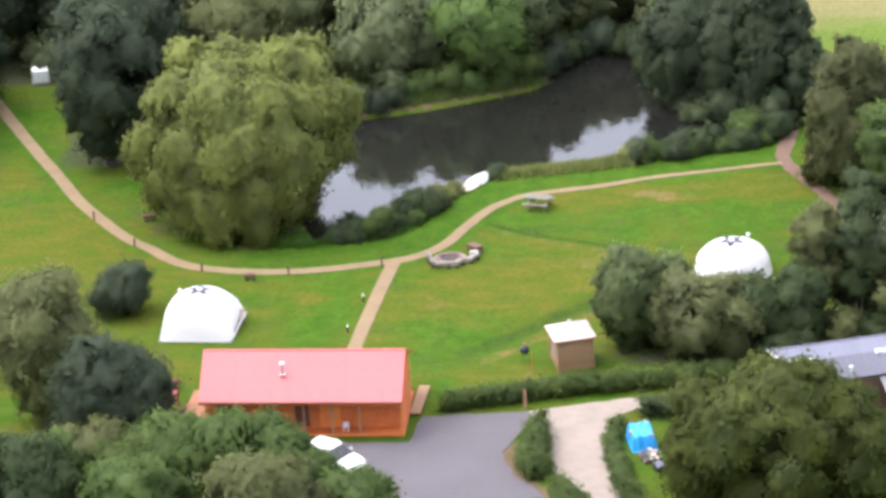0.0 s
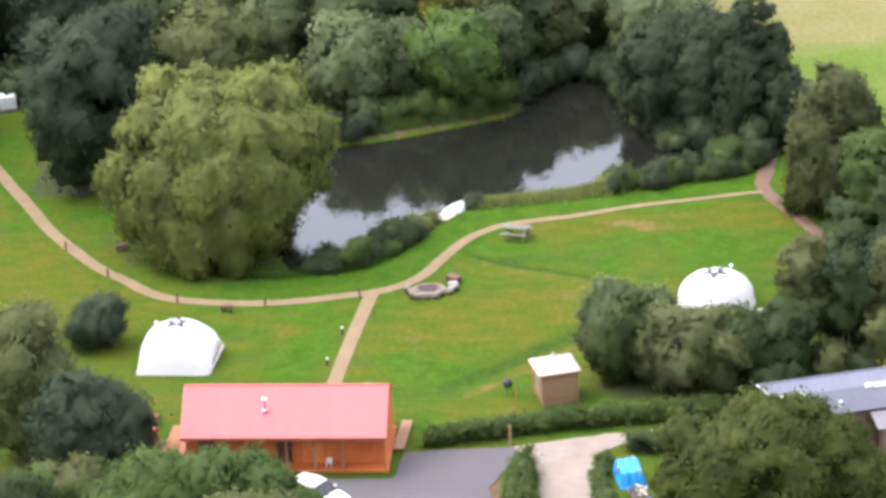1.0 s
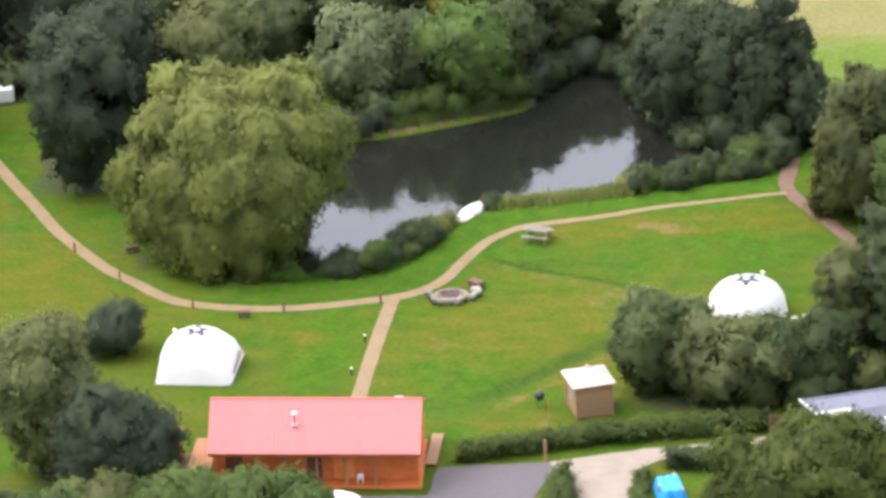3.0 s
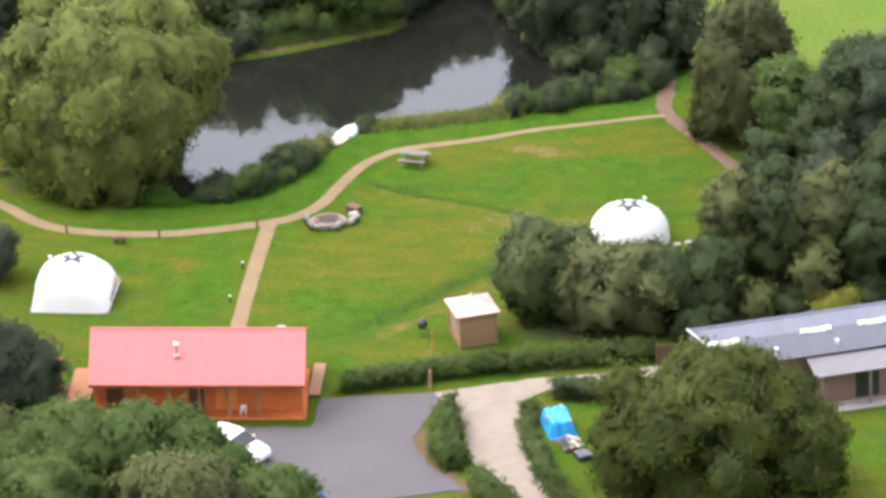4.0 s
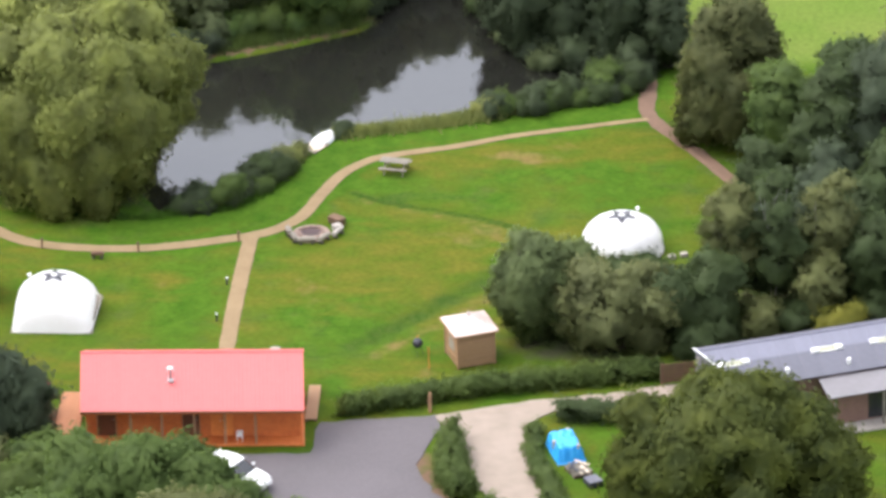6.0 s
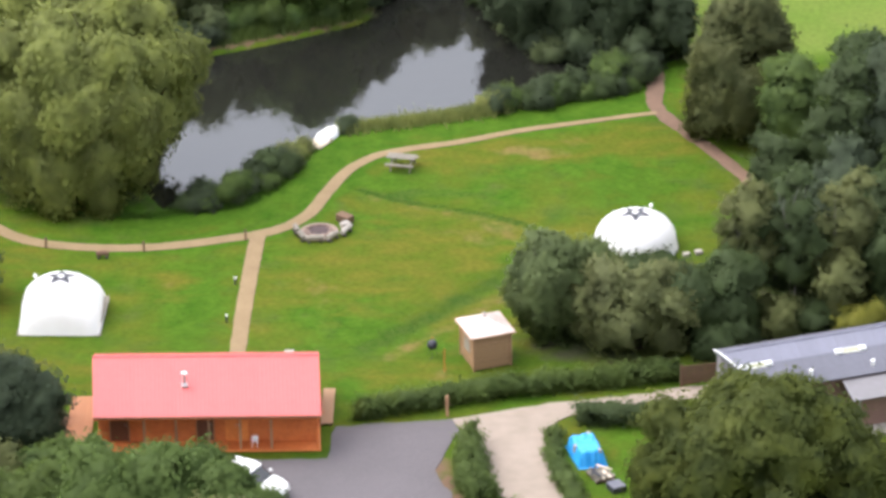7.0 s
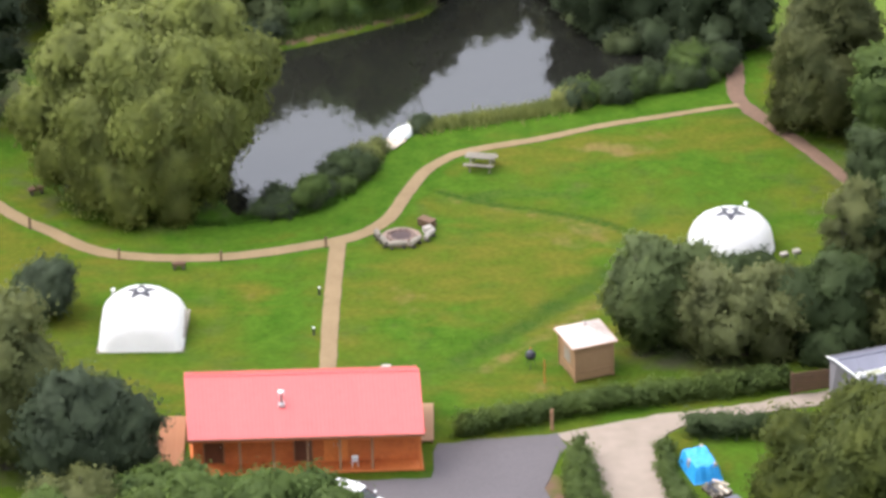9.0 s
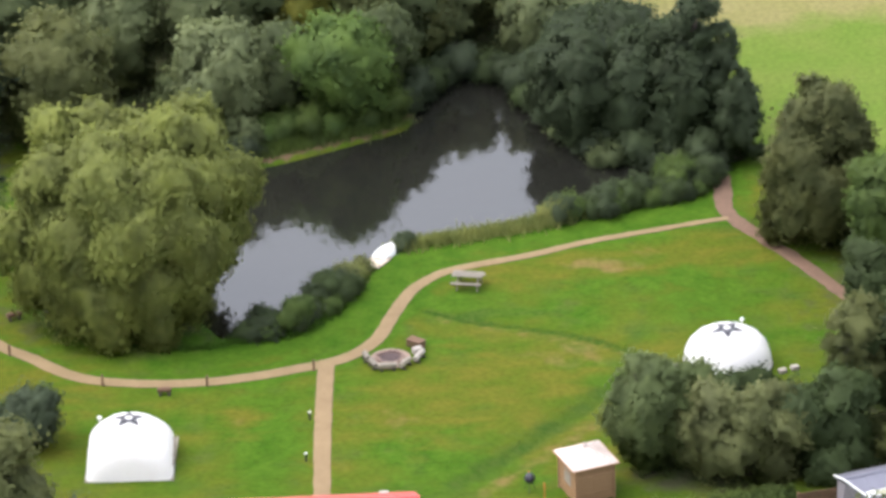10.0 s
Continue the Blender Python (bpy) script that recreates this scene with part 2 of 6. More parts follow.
gl.new(g_bump.outputs[0], gb.inputs["Normal"])

WATER = bpy.data.materials.new("still_dark_water")
WATER.use_nodes = True
an, al = WATER.node_tree.nodes, WATER.node_tree.links
ab = an["Principled BSDF"]
ab.inputs["Base Color"].default_value = (0.012, 0.012, 0.010, 1)
ab.inputs["Roughness"].default_value, ab.inputs["IOR"].default_value = 0.04, 1.76
a_at, a_map, a_tex, a_bump = (an.new(k) for k in ("ShaderNodeTexCoord", "ShaderNodeMapping", "ShaderNodeTexNoise", "ShaderNodeBump"))
a_map.inputs["Scale"].default_value = (1.0, 0.6, 1.0)
a_tex.inputs["Scale"].default_value, a_tex.inputs["Detail"].default_value = 1.6, 3
a_bump.inputs["Strength"].default_value, a_bump.inputs["Distance"].default_value = 0.17, 0.06
al.new(a_at.outputs["Object"], a_map.inputs[0])
al.new(a_map.outputs[0], a_tex.inputs["Vector"])
al.new(a_tex.outputs["Fac"], a_bump.inputs["Height"])
al.new(a_bump.outputs[0], ab.inputs["Normal"])


# ---- building helpers ----
def mesh_of(name, bm, mat):
    data = bpy.data.meshes.new(name)
    bm.to_mesh(data)
    bm.free()
    data.materials.append(mat)
    return data


def part(name, bm, mat, parent, label=""):
    """One mesh under a thing or a part; its vertices are in the thing's own metres."""
    ob = new(name, mesh_of(name, bm, mat))
    ob.parent = parent
    return tagged(ob, label)


def empty(name, m, label, category, group="", kind=""):
    ob = new(name)
    ob.empty_display_size = 0.3
    ob.matrix_world = m
    return tagged(ob, label, category, group, kind)


def box(bm, lo, hi, bevel=0.0, m=None):
    """An axis-aligned box between two corners, its edges rounded by bevel, turned by m."""
    made = bmesh.ops.create_cube(bm, size=1.0)["verts"]
    for v in made:
        v.co = Vector([lo[k] + (v.co[k] + 0.5) * (hi[k] - lo[k]) for k in range(3)])
    if bevel:
        edges = {e for v in made for e in v.link_edges}
        out = bmesh.ops.bevel(bm, geom=list(edges), offset=bevel, segments=1, affect="EDGES")
        made = list({v for f in out["faces"] for v in f.verts} | {v for v in made if v.is_valid})
    if m is not None:
        bmesh.ops.transform(bm, matrix=m, verts=made)
    return bm


def boxed(lo, hi, bevel=0.0, m=None):
    return box(bmesh.new(), lo, hi, bevel, m)


def tube(bm, points, radii, sides=8, cap=True):
    """A tapered tube along points."""
    rings = []
    for i, p in enumerate(points):
        p = Vector(p)
        way = (Vector(points[min(i + 1, len(points) - 1)]) - Vector(points[max(i - 1, 0)])).normalized()
        side = way.orthogonal().normalized()
        up = way.cross(side)
        rings.append([bm.verts.new(p + radii[i] * (math.cos(a) * side + math.sin(a) * up)) for a in (2 * math.pi * k / sides for k in range(sides))])
    for a, b in zip(rings, rings[1:]):
        # line the next ring up with this one
        shift = min(range(sides), key=lambda s: (a[0].co - b[s].co).length)
        for k in range(sides):
            bm.faces.new((a[k], a[(k + 1) % sides], b[(k + 1 + shift) % sides], b[(k + shift) % sides]))
    if cap:
        bm.faces.new(rings[0][::-1])
        bm.faces.new(rings[-1])
    return bm


def tubed(points, radii, sides=8):
    return tube(bmesh.new(), points, radii, sides)


def solid(bm, outline, lo, hi):
    """A prism over an outline (x, y), from lo to hi."""
    a = [bm.verts.new((x, y, lo)) for x, y in outline]
    b = [bm.verts.new((x, y, hi)) for x, y in outline]
    bm.faces.new(a[::-1])
    bm.faces.new(b)
    for k in range(len(a)):
        j = (k + 1) % len(a)
        bm.faces.new((a[k], a[j], b[j], b[k]))
    bmesh.ops.recalc_face_normals(bm, faces=bm.faces[:])
    return bm


def slab4(bm, corners, thick):
    """A slab over four corners in space, thick downwards along its normal."""
    c = [Vector(p) for p in corners]
    nrm = (c[1] - c[0]).cross(c[3] - c[0]).normalized()
    a = [bm.verts.new(p) for p in c]
    b = [bm.verts.new(p - nrm * thick) for p in c]
    bm.faces.new(a)
    bm.faces.new(b[::-1])
    for k in range(4):
        j = (k + 1) % 4
        bm.faces.new((a[j], a[k], b[k], b[j]))
    return bm


def spline(points, step=0.4):
    """A smooth line through points (Catmull-Rom)."""
    p = [np.array(q, float) for q in points]
    p = [2 * p[0] - p[1], *p, 2 * p[-1] - p[-2]]
    out = []
    for a, b, c, d in zip(p, p[1:], p[2:], p[3:]):
        n = max(2, int(np.linalg.norm(c - b) / step))
        for t in np.arange(n) / n:
            out.append(0.5 * (2 * b + (c - a) * t + (2 * a - 5 * b + 4 * c - d) * t**2 + (3 * b - a - 3 * c + d) * t**3))
    return np.array(out + [p[-2]])


def far_from(line, x, y):
    """Distance of grid points from a polyline."""
    best = np.full(np.shape(x), 1e9)
    for (ax, ay), (bx, by) in zip(line[:-1], line[1:]):
        dx, dy = bx - ax, by - ay
        t = np.clip(((x - ax) * dx + (y - ay) * dy) / max(dx * dx + dy * dy, 1e-9), 0, 1)
        best = np.minimum(best, np.hypot(x - ax - t * dx, y - ay - t * dy))
    return best


def inside(outline, x, y):
    odd = np.zeros(np.shape(x), bool)
    for (ax, ay), (bx, by) in zip(outline, np.roll(outline, -1, axis=0)):
        if ay != by:
            odd ^= ((ay > y) != (by > y)) & (x < (bx - ax) * (y - ay) / (by - ay) + ax)
    return odd


def smooth(lo, hi, v):
    t = np.clip((v - lo) / (hi - lo), 0, 1)
    return t * t * (3 - 2 * t)

# ---- ground ----
POND = spline([(-6, 40), (-3.6, 36.5), (-1.2, 33.2), (0.6, 29.8), (1.4, 28.3), (2.6, 28.4), (5.4, 29.4), (6.9, 31.2), (7.9, 33.4), (9.0, 35.7), (10.6, 37.7), (13.8, 38.7), (17.8, 40.0), (20.6, 41.3), (26.3, 42.8),
               (27.4, 44.6), (26.8, 47.0), (24.1, 47.6), (21.6, 49.4), (19.5, 52.6), (18.0, 57.8), (16.0, 61.2), (14.0, 61.2), (12.4, 57.4), (11.6, 53.6), (9.5, 52.2), (6.7, 50.8), (3.6, 49.3), (0, 48.2), (-4.5, 46.5), (-7, 44), (-7.4, 42), (-6, 40)], 0.8)[:-1]
PATH_WEST = spline([(-24, 53), (-19.1, 43.8), (-16.4, 38.9), (-13.8, 34.1), (-10.2, 29.1), (-8.2, 27.2), (-6.3, 25.2), (-4.5, 24.2), (-1.8, 23.6), (1.1, 23.65), (4.0, 24.15), (6.7, 25.0)])
PATH_EAST = spline([(6.7, 25.0), (8.1, 25.8), (9.5, 27.5), (10.4, 30.2), (11.5, 33.1), (12.9, 34.7), (14.4, 35.4), (17.4, 36.4), (20.5, 37.65), (23.6, 38.7), (26.7, 39.5), (28.5, 39.9)])
PATH_HUT = spline([(6.87, 24.95), (6.62, 18.0), (6.5, 11.3), (6.4, 6.2)])
PATH_EARTH = spline([(28.4, 48.0), (28.5, 44.0), (28.5, 40.6), (30.2, 37.2), (31.9, 34.2), (33.4, 31.2), (35.2, 27.5)])
DITCH = np.array([(12.3, 30.6), (15.0, 29.0), (18.8, 27.5), (21.5, 25.7), (24.0, 23.4)])
BANK = np.array([(13.3, 11.3), (14.7, 12.8), (16.7, 15.0), (18.8, 17.5), (20.5, 19.8), (21.5, 21.1)])
YARD = [(2.0, -0.6), (11.6, -0.2), (11.9, 3.0), (13.4, 3.3), (17.8, 3.75), (18.2, 2.4), (17.4, 0.2), (17.0, -1.6), (18.0, -4.6), (19.6, -6.2), (20.2, -7.4), (12, -9.0), (2.0, -8.0)]
LANE_EDGE = [(17.8, 3.75), (20.5, 4.6), (24.1, 5.6), (29.0, 6.75), (32.0, 7.6), (32.4, 6.4), (28.2, 5.3), (24.5, 4.4), (23.1, 3.5), (22.4, 2.3), (22.6, 0), (23.5, -4.8), (25.0, -9.0), (28, -15), (24, -17), (21.7, -8.4), (20.6, -5.4), (19.4, -0.8), (18.5, 2.4)]


def ground_z(x, y):
    """Height of the ground: gently uneven lawn, a low bank and ditch, and the pond's bed."""
    x, y = np.asarray(x, float), np.asarray(y, float)
    z = 0.035 * np.sin(0.31 * x + 0.7) * np.sin(0.27 * y) + 0.02 * np.sin(0.83 * x + 0.41 * y)
    z = z * smooth(0.5, 2.5, np.minimum(y - 8.5, 60)) * smooth(0, 3, np.hypot(x - 27.3, y - 23.0) - 2.5) * smooth(0, 3, np.hypot(x + 2.8, y - 15.6) - 3)
    z -= 0.12 * np.exp(-((far_from(DITCH, x, y) / 0.45) ** 2))
    z -= 0.10 * np.exp(-((far_from(BANK, x, y) / 0.6) ** 2))
    deep = np.where(inside(POND, x, y), far_from(np.vstack([POND, POND[:1]]), x, y), 0)
    return z - 0.9 * smooth(-0.15, 1.3, deep) * (deep > 0)


def hills(x, y, spots):
    return sum(s * np.exp(-(((x - a) / rx) ** 2) - ((y - b) / ry) ** 2) for a, b, rx, ry, s in spots)


FINE_X, FINE_Y = np.arange(-44, 64.1, 0.45), np.arange(-26, 92.1, 0.45)
FAR_STEPS = np.array([6, 16, 40, 100, 250, 600, 1400, 3000.0])
gx = np.concatenate([FINE_X[0] - FAR_STEPS[::-1], FINE_X, FINE_X[-1] + FAR_STEPS])
gy = np.concatenate([FINE_Y[0] - FAR_STEPS[::-1], FINE_Y, FINE_Y[-1] + FAR_STEPS])
GX, GY = np.meshgrid(gx, gy)
GZ = ground_z(GX, GY)
nx, ny = len(gx), len(gy)
corner = (np.arange(ny - 1)[:, None] * nx + np.arange(nx - 1)[None]).ravel()
g_mesh = bpy.data.meshes.new("ground")
g_mesh.from_pydata(np.stack([GX, GY, GZ], -1).reshape(-1, 3).tolist(), [], np.stack([corner, corner + 1, corner + nx + 1, corner + nx], -1).tolist())
g_mesh.polygons.foreach_set("use_smooth", np.ones(len(g_mesh.polygons), bool))
shore = far_from(np.vstack([POND, POND[:1]]), GX, GY)
to_path = np.minimum(far_from(PATH_WEST, GX, GY), far_from(PATH_EAST, GX, GY))
in_pond = inside(POND, GX, GY)
lawn = (GX > -22) & (GX < 33) & (GY < 47) & (GY > 7)
LAYERS = {
    "lush": np.clip(smooth(4.5, 1.0, shore) * lawn + 0.8 * smooth(1.6, 0.4, to_path) + hills(GX, GY, [(4, 17, 2.2, 6, 0.9), (13.5, 13.5, 3, 2.2, 0.9), (13.5, 31.5, 3, 1.5, 0.8), (24, 33.5, 6, 1.6, 0.8), (26.5, 30, 3, 3, .8), (12.2, 26.2, 1.3, 1.6, 0.9), (30, -2, 9, 9, 0.7), (9, 10, 5, 2, .5)]), 0, 1),
    "meadow": np.clip(hills(GX, GY, [(16, 22, 5.5, 5.5, 0.95), (10.5, 19, 2.2, 3.2, 0.8), (19, 35, 6, 2.2, 0.8), (27, 36.5, 3, 2.5, 0.9), (2.5, 19.5, 1.4, 2.2, 0.7), (19.5, 14, 2.5, 3, 0.8), (-8, 22, 5, 5, 0.7), (-3, 9, 5, 2.5, 0.8), (-15, 28, 6, 8, .8), (16, 8.5, 5, 2, .7)]), 0, 1),
    "dry": np.clip(0.50 * np.exp(-((far_from(BANK + (0.9, -0.8), GX, GY) / 0.55) ** 2)) + 0.35 * np.exp(-((far_from(DITCH + (-0.35, -0.45), GX, GY) / 0.3) ** 2)) + hills(GX, GY, [(21.0, 35.2, 1.7, 0.5, 1.0), (22.4, 34.4, 1.2, 0.4, 0.8), (19.2, 25.0, 2.2, 1.6, 0.45), (10.2, 18.6, 1.6, 2.4, 0.32), (24.0, 36.2, 1.5, 0.8, 0.35), (16.2, 5.6, 2.0, 0.9, 0.35), (17.2, 8.6, 0.5, 1.2, 0.6), (2.5, 19.2, 0.9, 1.2, 0.3)]), 0, 1),
    "rough": np.clip(0.85 * np.exp(-((far_from(DITCH, GX, GY) / 0.32) ** 2)) + 0.72 * np.exp(-((far_from(BANK + (-0.3, 0.25), GX, GY) / 0.75) ** 2)) + hills(GX, GY, [(14.9, 30.0, 1.6, 0.7, 0.8), (17.6, 29.8, 1.4, 0.5, 0.5), (24.5, 27.2, 1.6, 0.6, 0.5), (2.2, 12.4, 1.6, 0.5, 0.6), (4.6, 10.8, 1.2, 0.4, 0.5), (28, 39.0, 2.4, 0.9, 0.5), (4.2, 14.5, 1.2, 0.5, 0.45), (13.5, 10.5, 3.0, 0.6, 0.4)]) + 0.55 * smooth(1.0, 0.2, shore) * ~in_pond, 0, 1),
    "hay": np.clip(smooth(27.0, 29.5, GX + 0.3 * (GY - 50) + 0.5 * np.sin(0.9 * GY)) * smooth(44, 50, GY) + smooth(92, 100, GY), 0, 1),
    "straw": np.clip(smooth(61, 67, GY + 1.2 * np.sin(0.3 * GX)) * (GX > 20) + (GY > 95), 0, 1),
    "litter": np.clip(smooth(3.0, 1.0, shore) * (GX > 12) * (GX < 27.2) * (GY > 46.5) * 1.2 + smooth(53, 56, GY + 0.2 * np.sin(GX)) * smooth(27.5, 24.5, GX) + smooth(-9, -12, GX) * smooth(38, 43, GY) * smooth(-17.5, -16, GX) + hills(GX, GY, [(-2.5, 33, 6.5, 4.0, 1.2), (38, 30, 5, 12, 1.0), (36, 14.5, 6, 3.2, 1.2), (26, 11.5, 5, 2.0, 1.0), (23.0, 49, 4, 2, 1.0), (33, -8, 6, 5, .8), (-5, 2, 5, 3, 0.9), (3, -5, 6, 2.5, 1.0)]), 0, 1) * (GY < 110),
    "soil": np.clip(1.2 * in_pond * (shore > 1.0) + 0.9 * np.exp(-((shore / 0.55) ** 2)) * ~in_pond * (GY > 46) * (GX > 1) * (GX < 14) + 0.8 * np.exp(-((far_from(np.array([(17.2, -1.0), (18.1, -4.7), (20.2, -7.0)]), GX, GY) / 0.7) ** 2)) + hills(GX, GY, [(43.5, 15.5, 3.5, 1.3, 1.0), (-1.5, 3.6, 0.9, 1.8, 0.9), (14, -9.3, 5, 0.7, 1.0)]), 0, 1),
}
LAYERS["litter"] = LAYERS["litter"] * (1 - LAYERS["hay"])
for key, values in LAYERS.items():
    g_mesh.attributes.new(key, "FLOAT", "POINT").data.foreach_set("value", np.ascontiguousarray(values, np.float32).ravel())
g_mesh.materials.append(TURF)
tagged(new("ground", g_mesh), "uneven green lawn with dry meadow patches", "ground", kind="structure")

bm = bmesh.new()
centre = POND.mean(0)
pond_rim = []
for k, p in enumerate(POND):
    way = POND[(k + 1) % len(POND)] - POND[k - 1]
    out = np.array([way[1], -way[0]]) / np.linalg.norm(way)
    pond_rim.append(p + 0.35 * out * (1 if not inside(POND, *(p + 0.05 * out)) else -1))
bm.faces.new([bm.verts.new((x, y, -0.20)) for x, y in pond_rim])
bmesh.ops.recalc_face_normals(bm, faces=bm.faces[:])
if bm.faces[:][0].normal.z < 0:
    bmesh.ops.reverse_faces(bm, faces=bm.faces[:])
bmesh.ops.triangulate(bm, faces=bm.faces[:])
tagged(new("pond_water", mesh_of("pond_water", bm, WATER)), "still dark pond mirroring trees and grey sky", "water", kind="structure")


def ribbon(name, line, width, lift, mat, label, wobble=0.014, across=5):
    """A worn path along a line, draped on the ground with uneven edges."""
    rng = np.random.default_rng(len(line))
    bm, rows = bmesh.new(), []
    line = np.asarray(line)
    for k, p in enumerate(line):
        way = line[min(k + 1, len(line) - 1)] - line[max(k - 1, 0)]
        side = np.array([-way[1], way[0]]) / max(np.linalg.norm(way), 1e-6)
        w = width(k / (len(line) - 1)) if callable(width) else width
        a, b = w / 2 + rng.normal(0, wobble, 2)
        row = []
        for s in np.linspace(-1, 1, across):
            q = p + side * (s * (a if s < 0 else b))
            row.append(bm.verts.new((q[0], q[1], float(ground_z(*q)) + lift - 0.02 * (abs(s) > 0.9))))
        rows.append(row)
    for a, b in zip(rows, rows[1:]):
        for k in range(across - 1):
            bm.faces.new((a[k + 1], a[k], b[k], b[k + 1]))
    ob = new(name, mesh_of(name, bm, mat))
    return tagged(ob, label, "path", kind="structure")


ribbon("gravel_path_west", PATH_WEST, 0.84, 0.035, GRAVEL, "narrow tan gravel path curving through grass")
ribbon("gravel_path_east", PATH_EAST, lambda s: 0.86 - 0.42 * s, 0.040, GRAVEL, "narrow tan gravel path beside the pond")
ribbon("gravel_path_cabin", PATH_HUT, 0.86, 0.045, GRAVEL, "straight tan gravel path to the cabin")
ribbon("earth_path", PATH_EARTH, lambda s: 1.02 - 0.22 * s, 0.036, EARTH, "reddish trodden earth path under trees", 0.04)


def sheet(name, outline, lift, mat, label, category):
    """A flat made surface with a slightly uneven rim."""
    rng = np.random.default_rng(len(name))
    line = np.array(outline, float)
    pts = []
    for a, b in zip(line, np.roll(line, -1, axis=0)):
        n = max(1, int(np.linalg.norm(b - a) / 0.7))
        for t in np.arange(n) / n:
            pts.append(a + t * (b - a) + rng.normal(0, 0.07, 2))
    bm = bmesh.new()
    solid(bm, [tuple(p) for p in pts], -0.1, lift)
    return tagged(new(name, mesh_of(name, bm, mat)), label, category, kind="structure")


sheet("yard", YARD, 0.045, TARMAC, "worn grey tarmac parking yard", "road")
sheet("lane", LANE_EDGE, 0.055, LANE, "pale concrete farm lane", "road")


# ---- foliage ----
def leaf_mesh(name, places, normals, rounded, sizes, mat, rng, droop=0.0, long=1.5, heart=None):
    """Many small bent leaf sprays, one folded kite for each place, over the dense twigs and leaves of the heart."""
    n = len(places)
    rand = rng.normal(size=(n, 3))
    rand[:, 2] -= droop * 2.5
    along = np.cross(normals, rng.normal(size=(n, 3))) if droop == 0 else rand - (rand * normals).sum(1, keepdims=True) * normals
    along /= np.linalg.norm(along, axis=1, keepdims=True) + 1e-9
    side = np.cross(normals, along)
    side /= np.linalg.norm(side, axis=1, keepdims=True) + 1e-9
    # leaves shade with the rounded form that they cover
    round_n = np.repeat(0.22 * normals + rounded, 4, axis=0)
    s = sizes[:, None]
    tip, tail = places + along * s * long * 0.5, places - along * s * long * 0.5
    left, right = places + side * s * 0.42 - normals * s * 0.12, places - side * s * 0.42 - normals * s * 0.12
    verts = np.stack([tail, right, tip, left], 1).reshape(-1, 3)
    base = np.arange(n) * 4
    tris = np.concatenate([np.stack([base, base + 1, base + 2], 1), np.stack([base, base + 2, base + 3], 1)])
    if heart:
        tris = np.concatenate([tris, heart[2] + len(verts)])
        verts, round_n = np.concatenate([verts, heart[0]]), np.concatenate([round_n, heart[1]])
    data = bpy.data.meshes.new(name)
    data.vertices.add(len(verts))
    data.vertices.foreach_set("co", verts.ravel())
    data.loops.add(len(tris) * 3)
    data.loops.foreach_set("vertex_index", tris.ravel().astype(np.int32))
    data.polygons.add(len(tris))
    data.polygons.foreach_set("loop_start", np.arange(0, len(tris) * 3, 3, dtype=np.int32))
    data.update(calc_edges=True)
    data.validate()
    soft_n = round_n / (np.linalg.norm(round_n, axis=1, keepdims=True) + 1e-9)
    data.attributes.new("custom_normal", "FLOAT_VECTOR", "POINT").data.foreach_set("vector", soft_n.astype(np.float32).ravel())
    data.materials.append(mat)
    return data


def round_form(subdivisions):
    bm = bmesh.new()
    bmesh.ops.create_icosphere(bm, subdivisions=subdivisions, radius=1.0)
    bm.verts.ensure_lookup_table()
    form = np.array([v.co for v in bm.verts]), np.array([[v.index for v in f.verts] for f in bm.faces])
    bm.free()
    return form


COARSE, FINER = round_form(1), round_form(2)


def sway(p, size, phase):
    """A smooth vector field over places, about size metres from swell to swell."""
    k = 2 * math.pi / size
    x, y, z = p[:, 0] + phase, p[:, 1] - 0.7 * phase, p[:, 2] + 0.3 * phase
    return np.stack([np.sin(k * (0.8 * y + 0.6 * z)) + np.sin(k * 1.9 * (0.7 * z - 0.5 * x) + 1), np.sin(k * (0.9 * z - 0.4 * x) + 2) + np.sin(k * 1.7 * (x + 0.3 * y)), np.sin(k * (0.7 * x + 0.7 * y) + 4) + np.sin(k * 2.1 * (0.6 * y - 0.6 * x) + 3)], 1) / 2


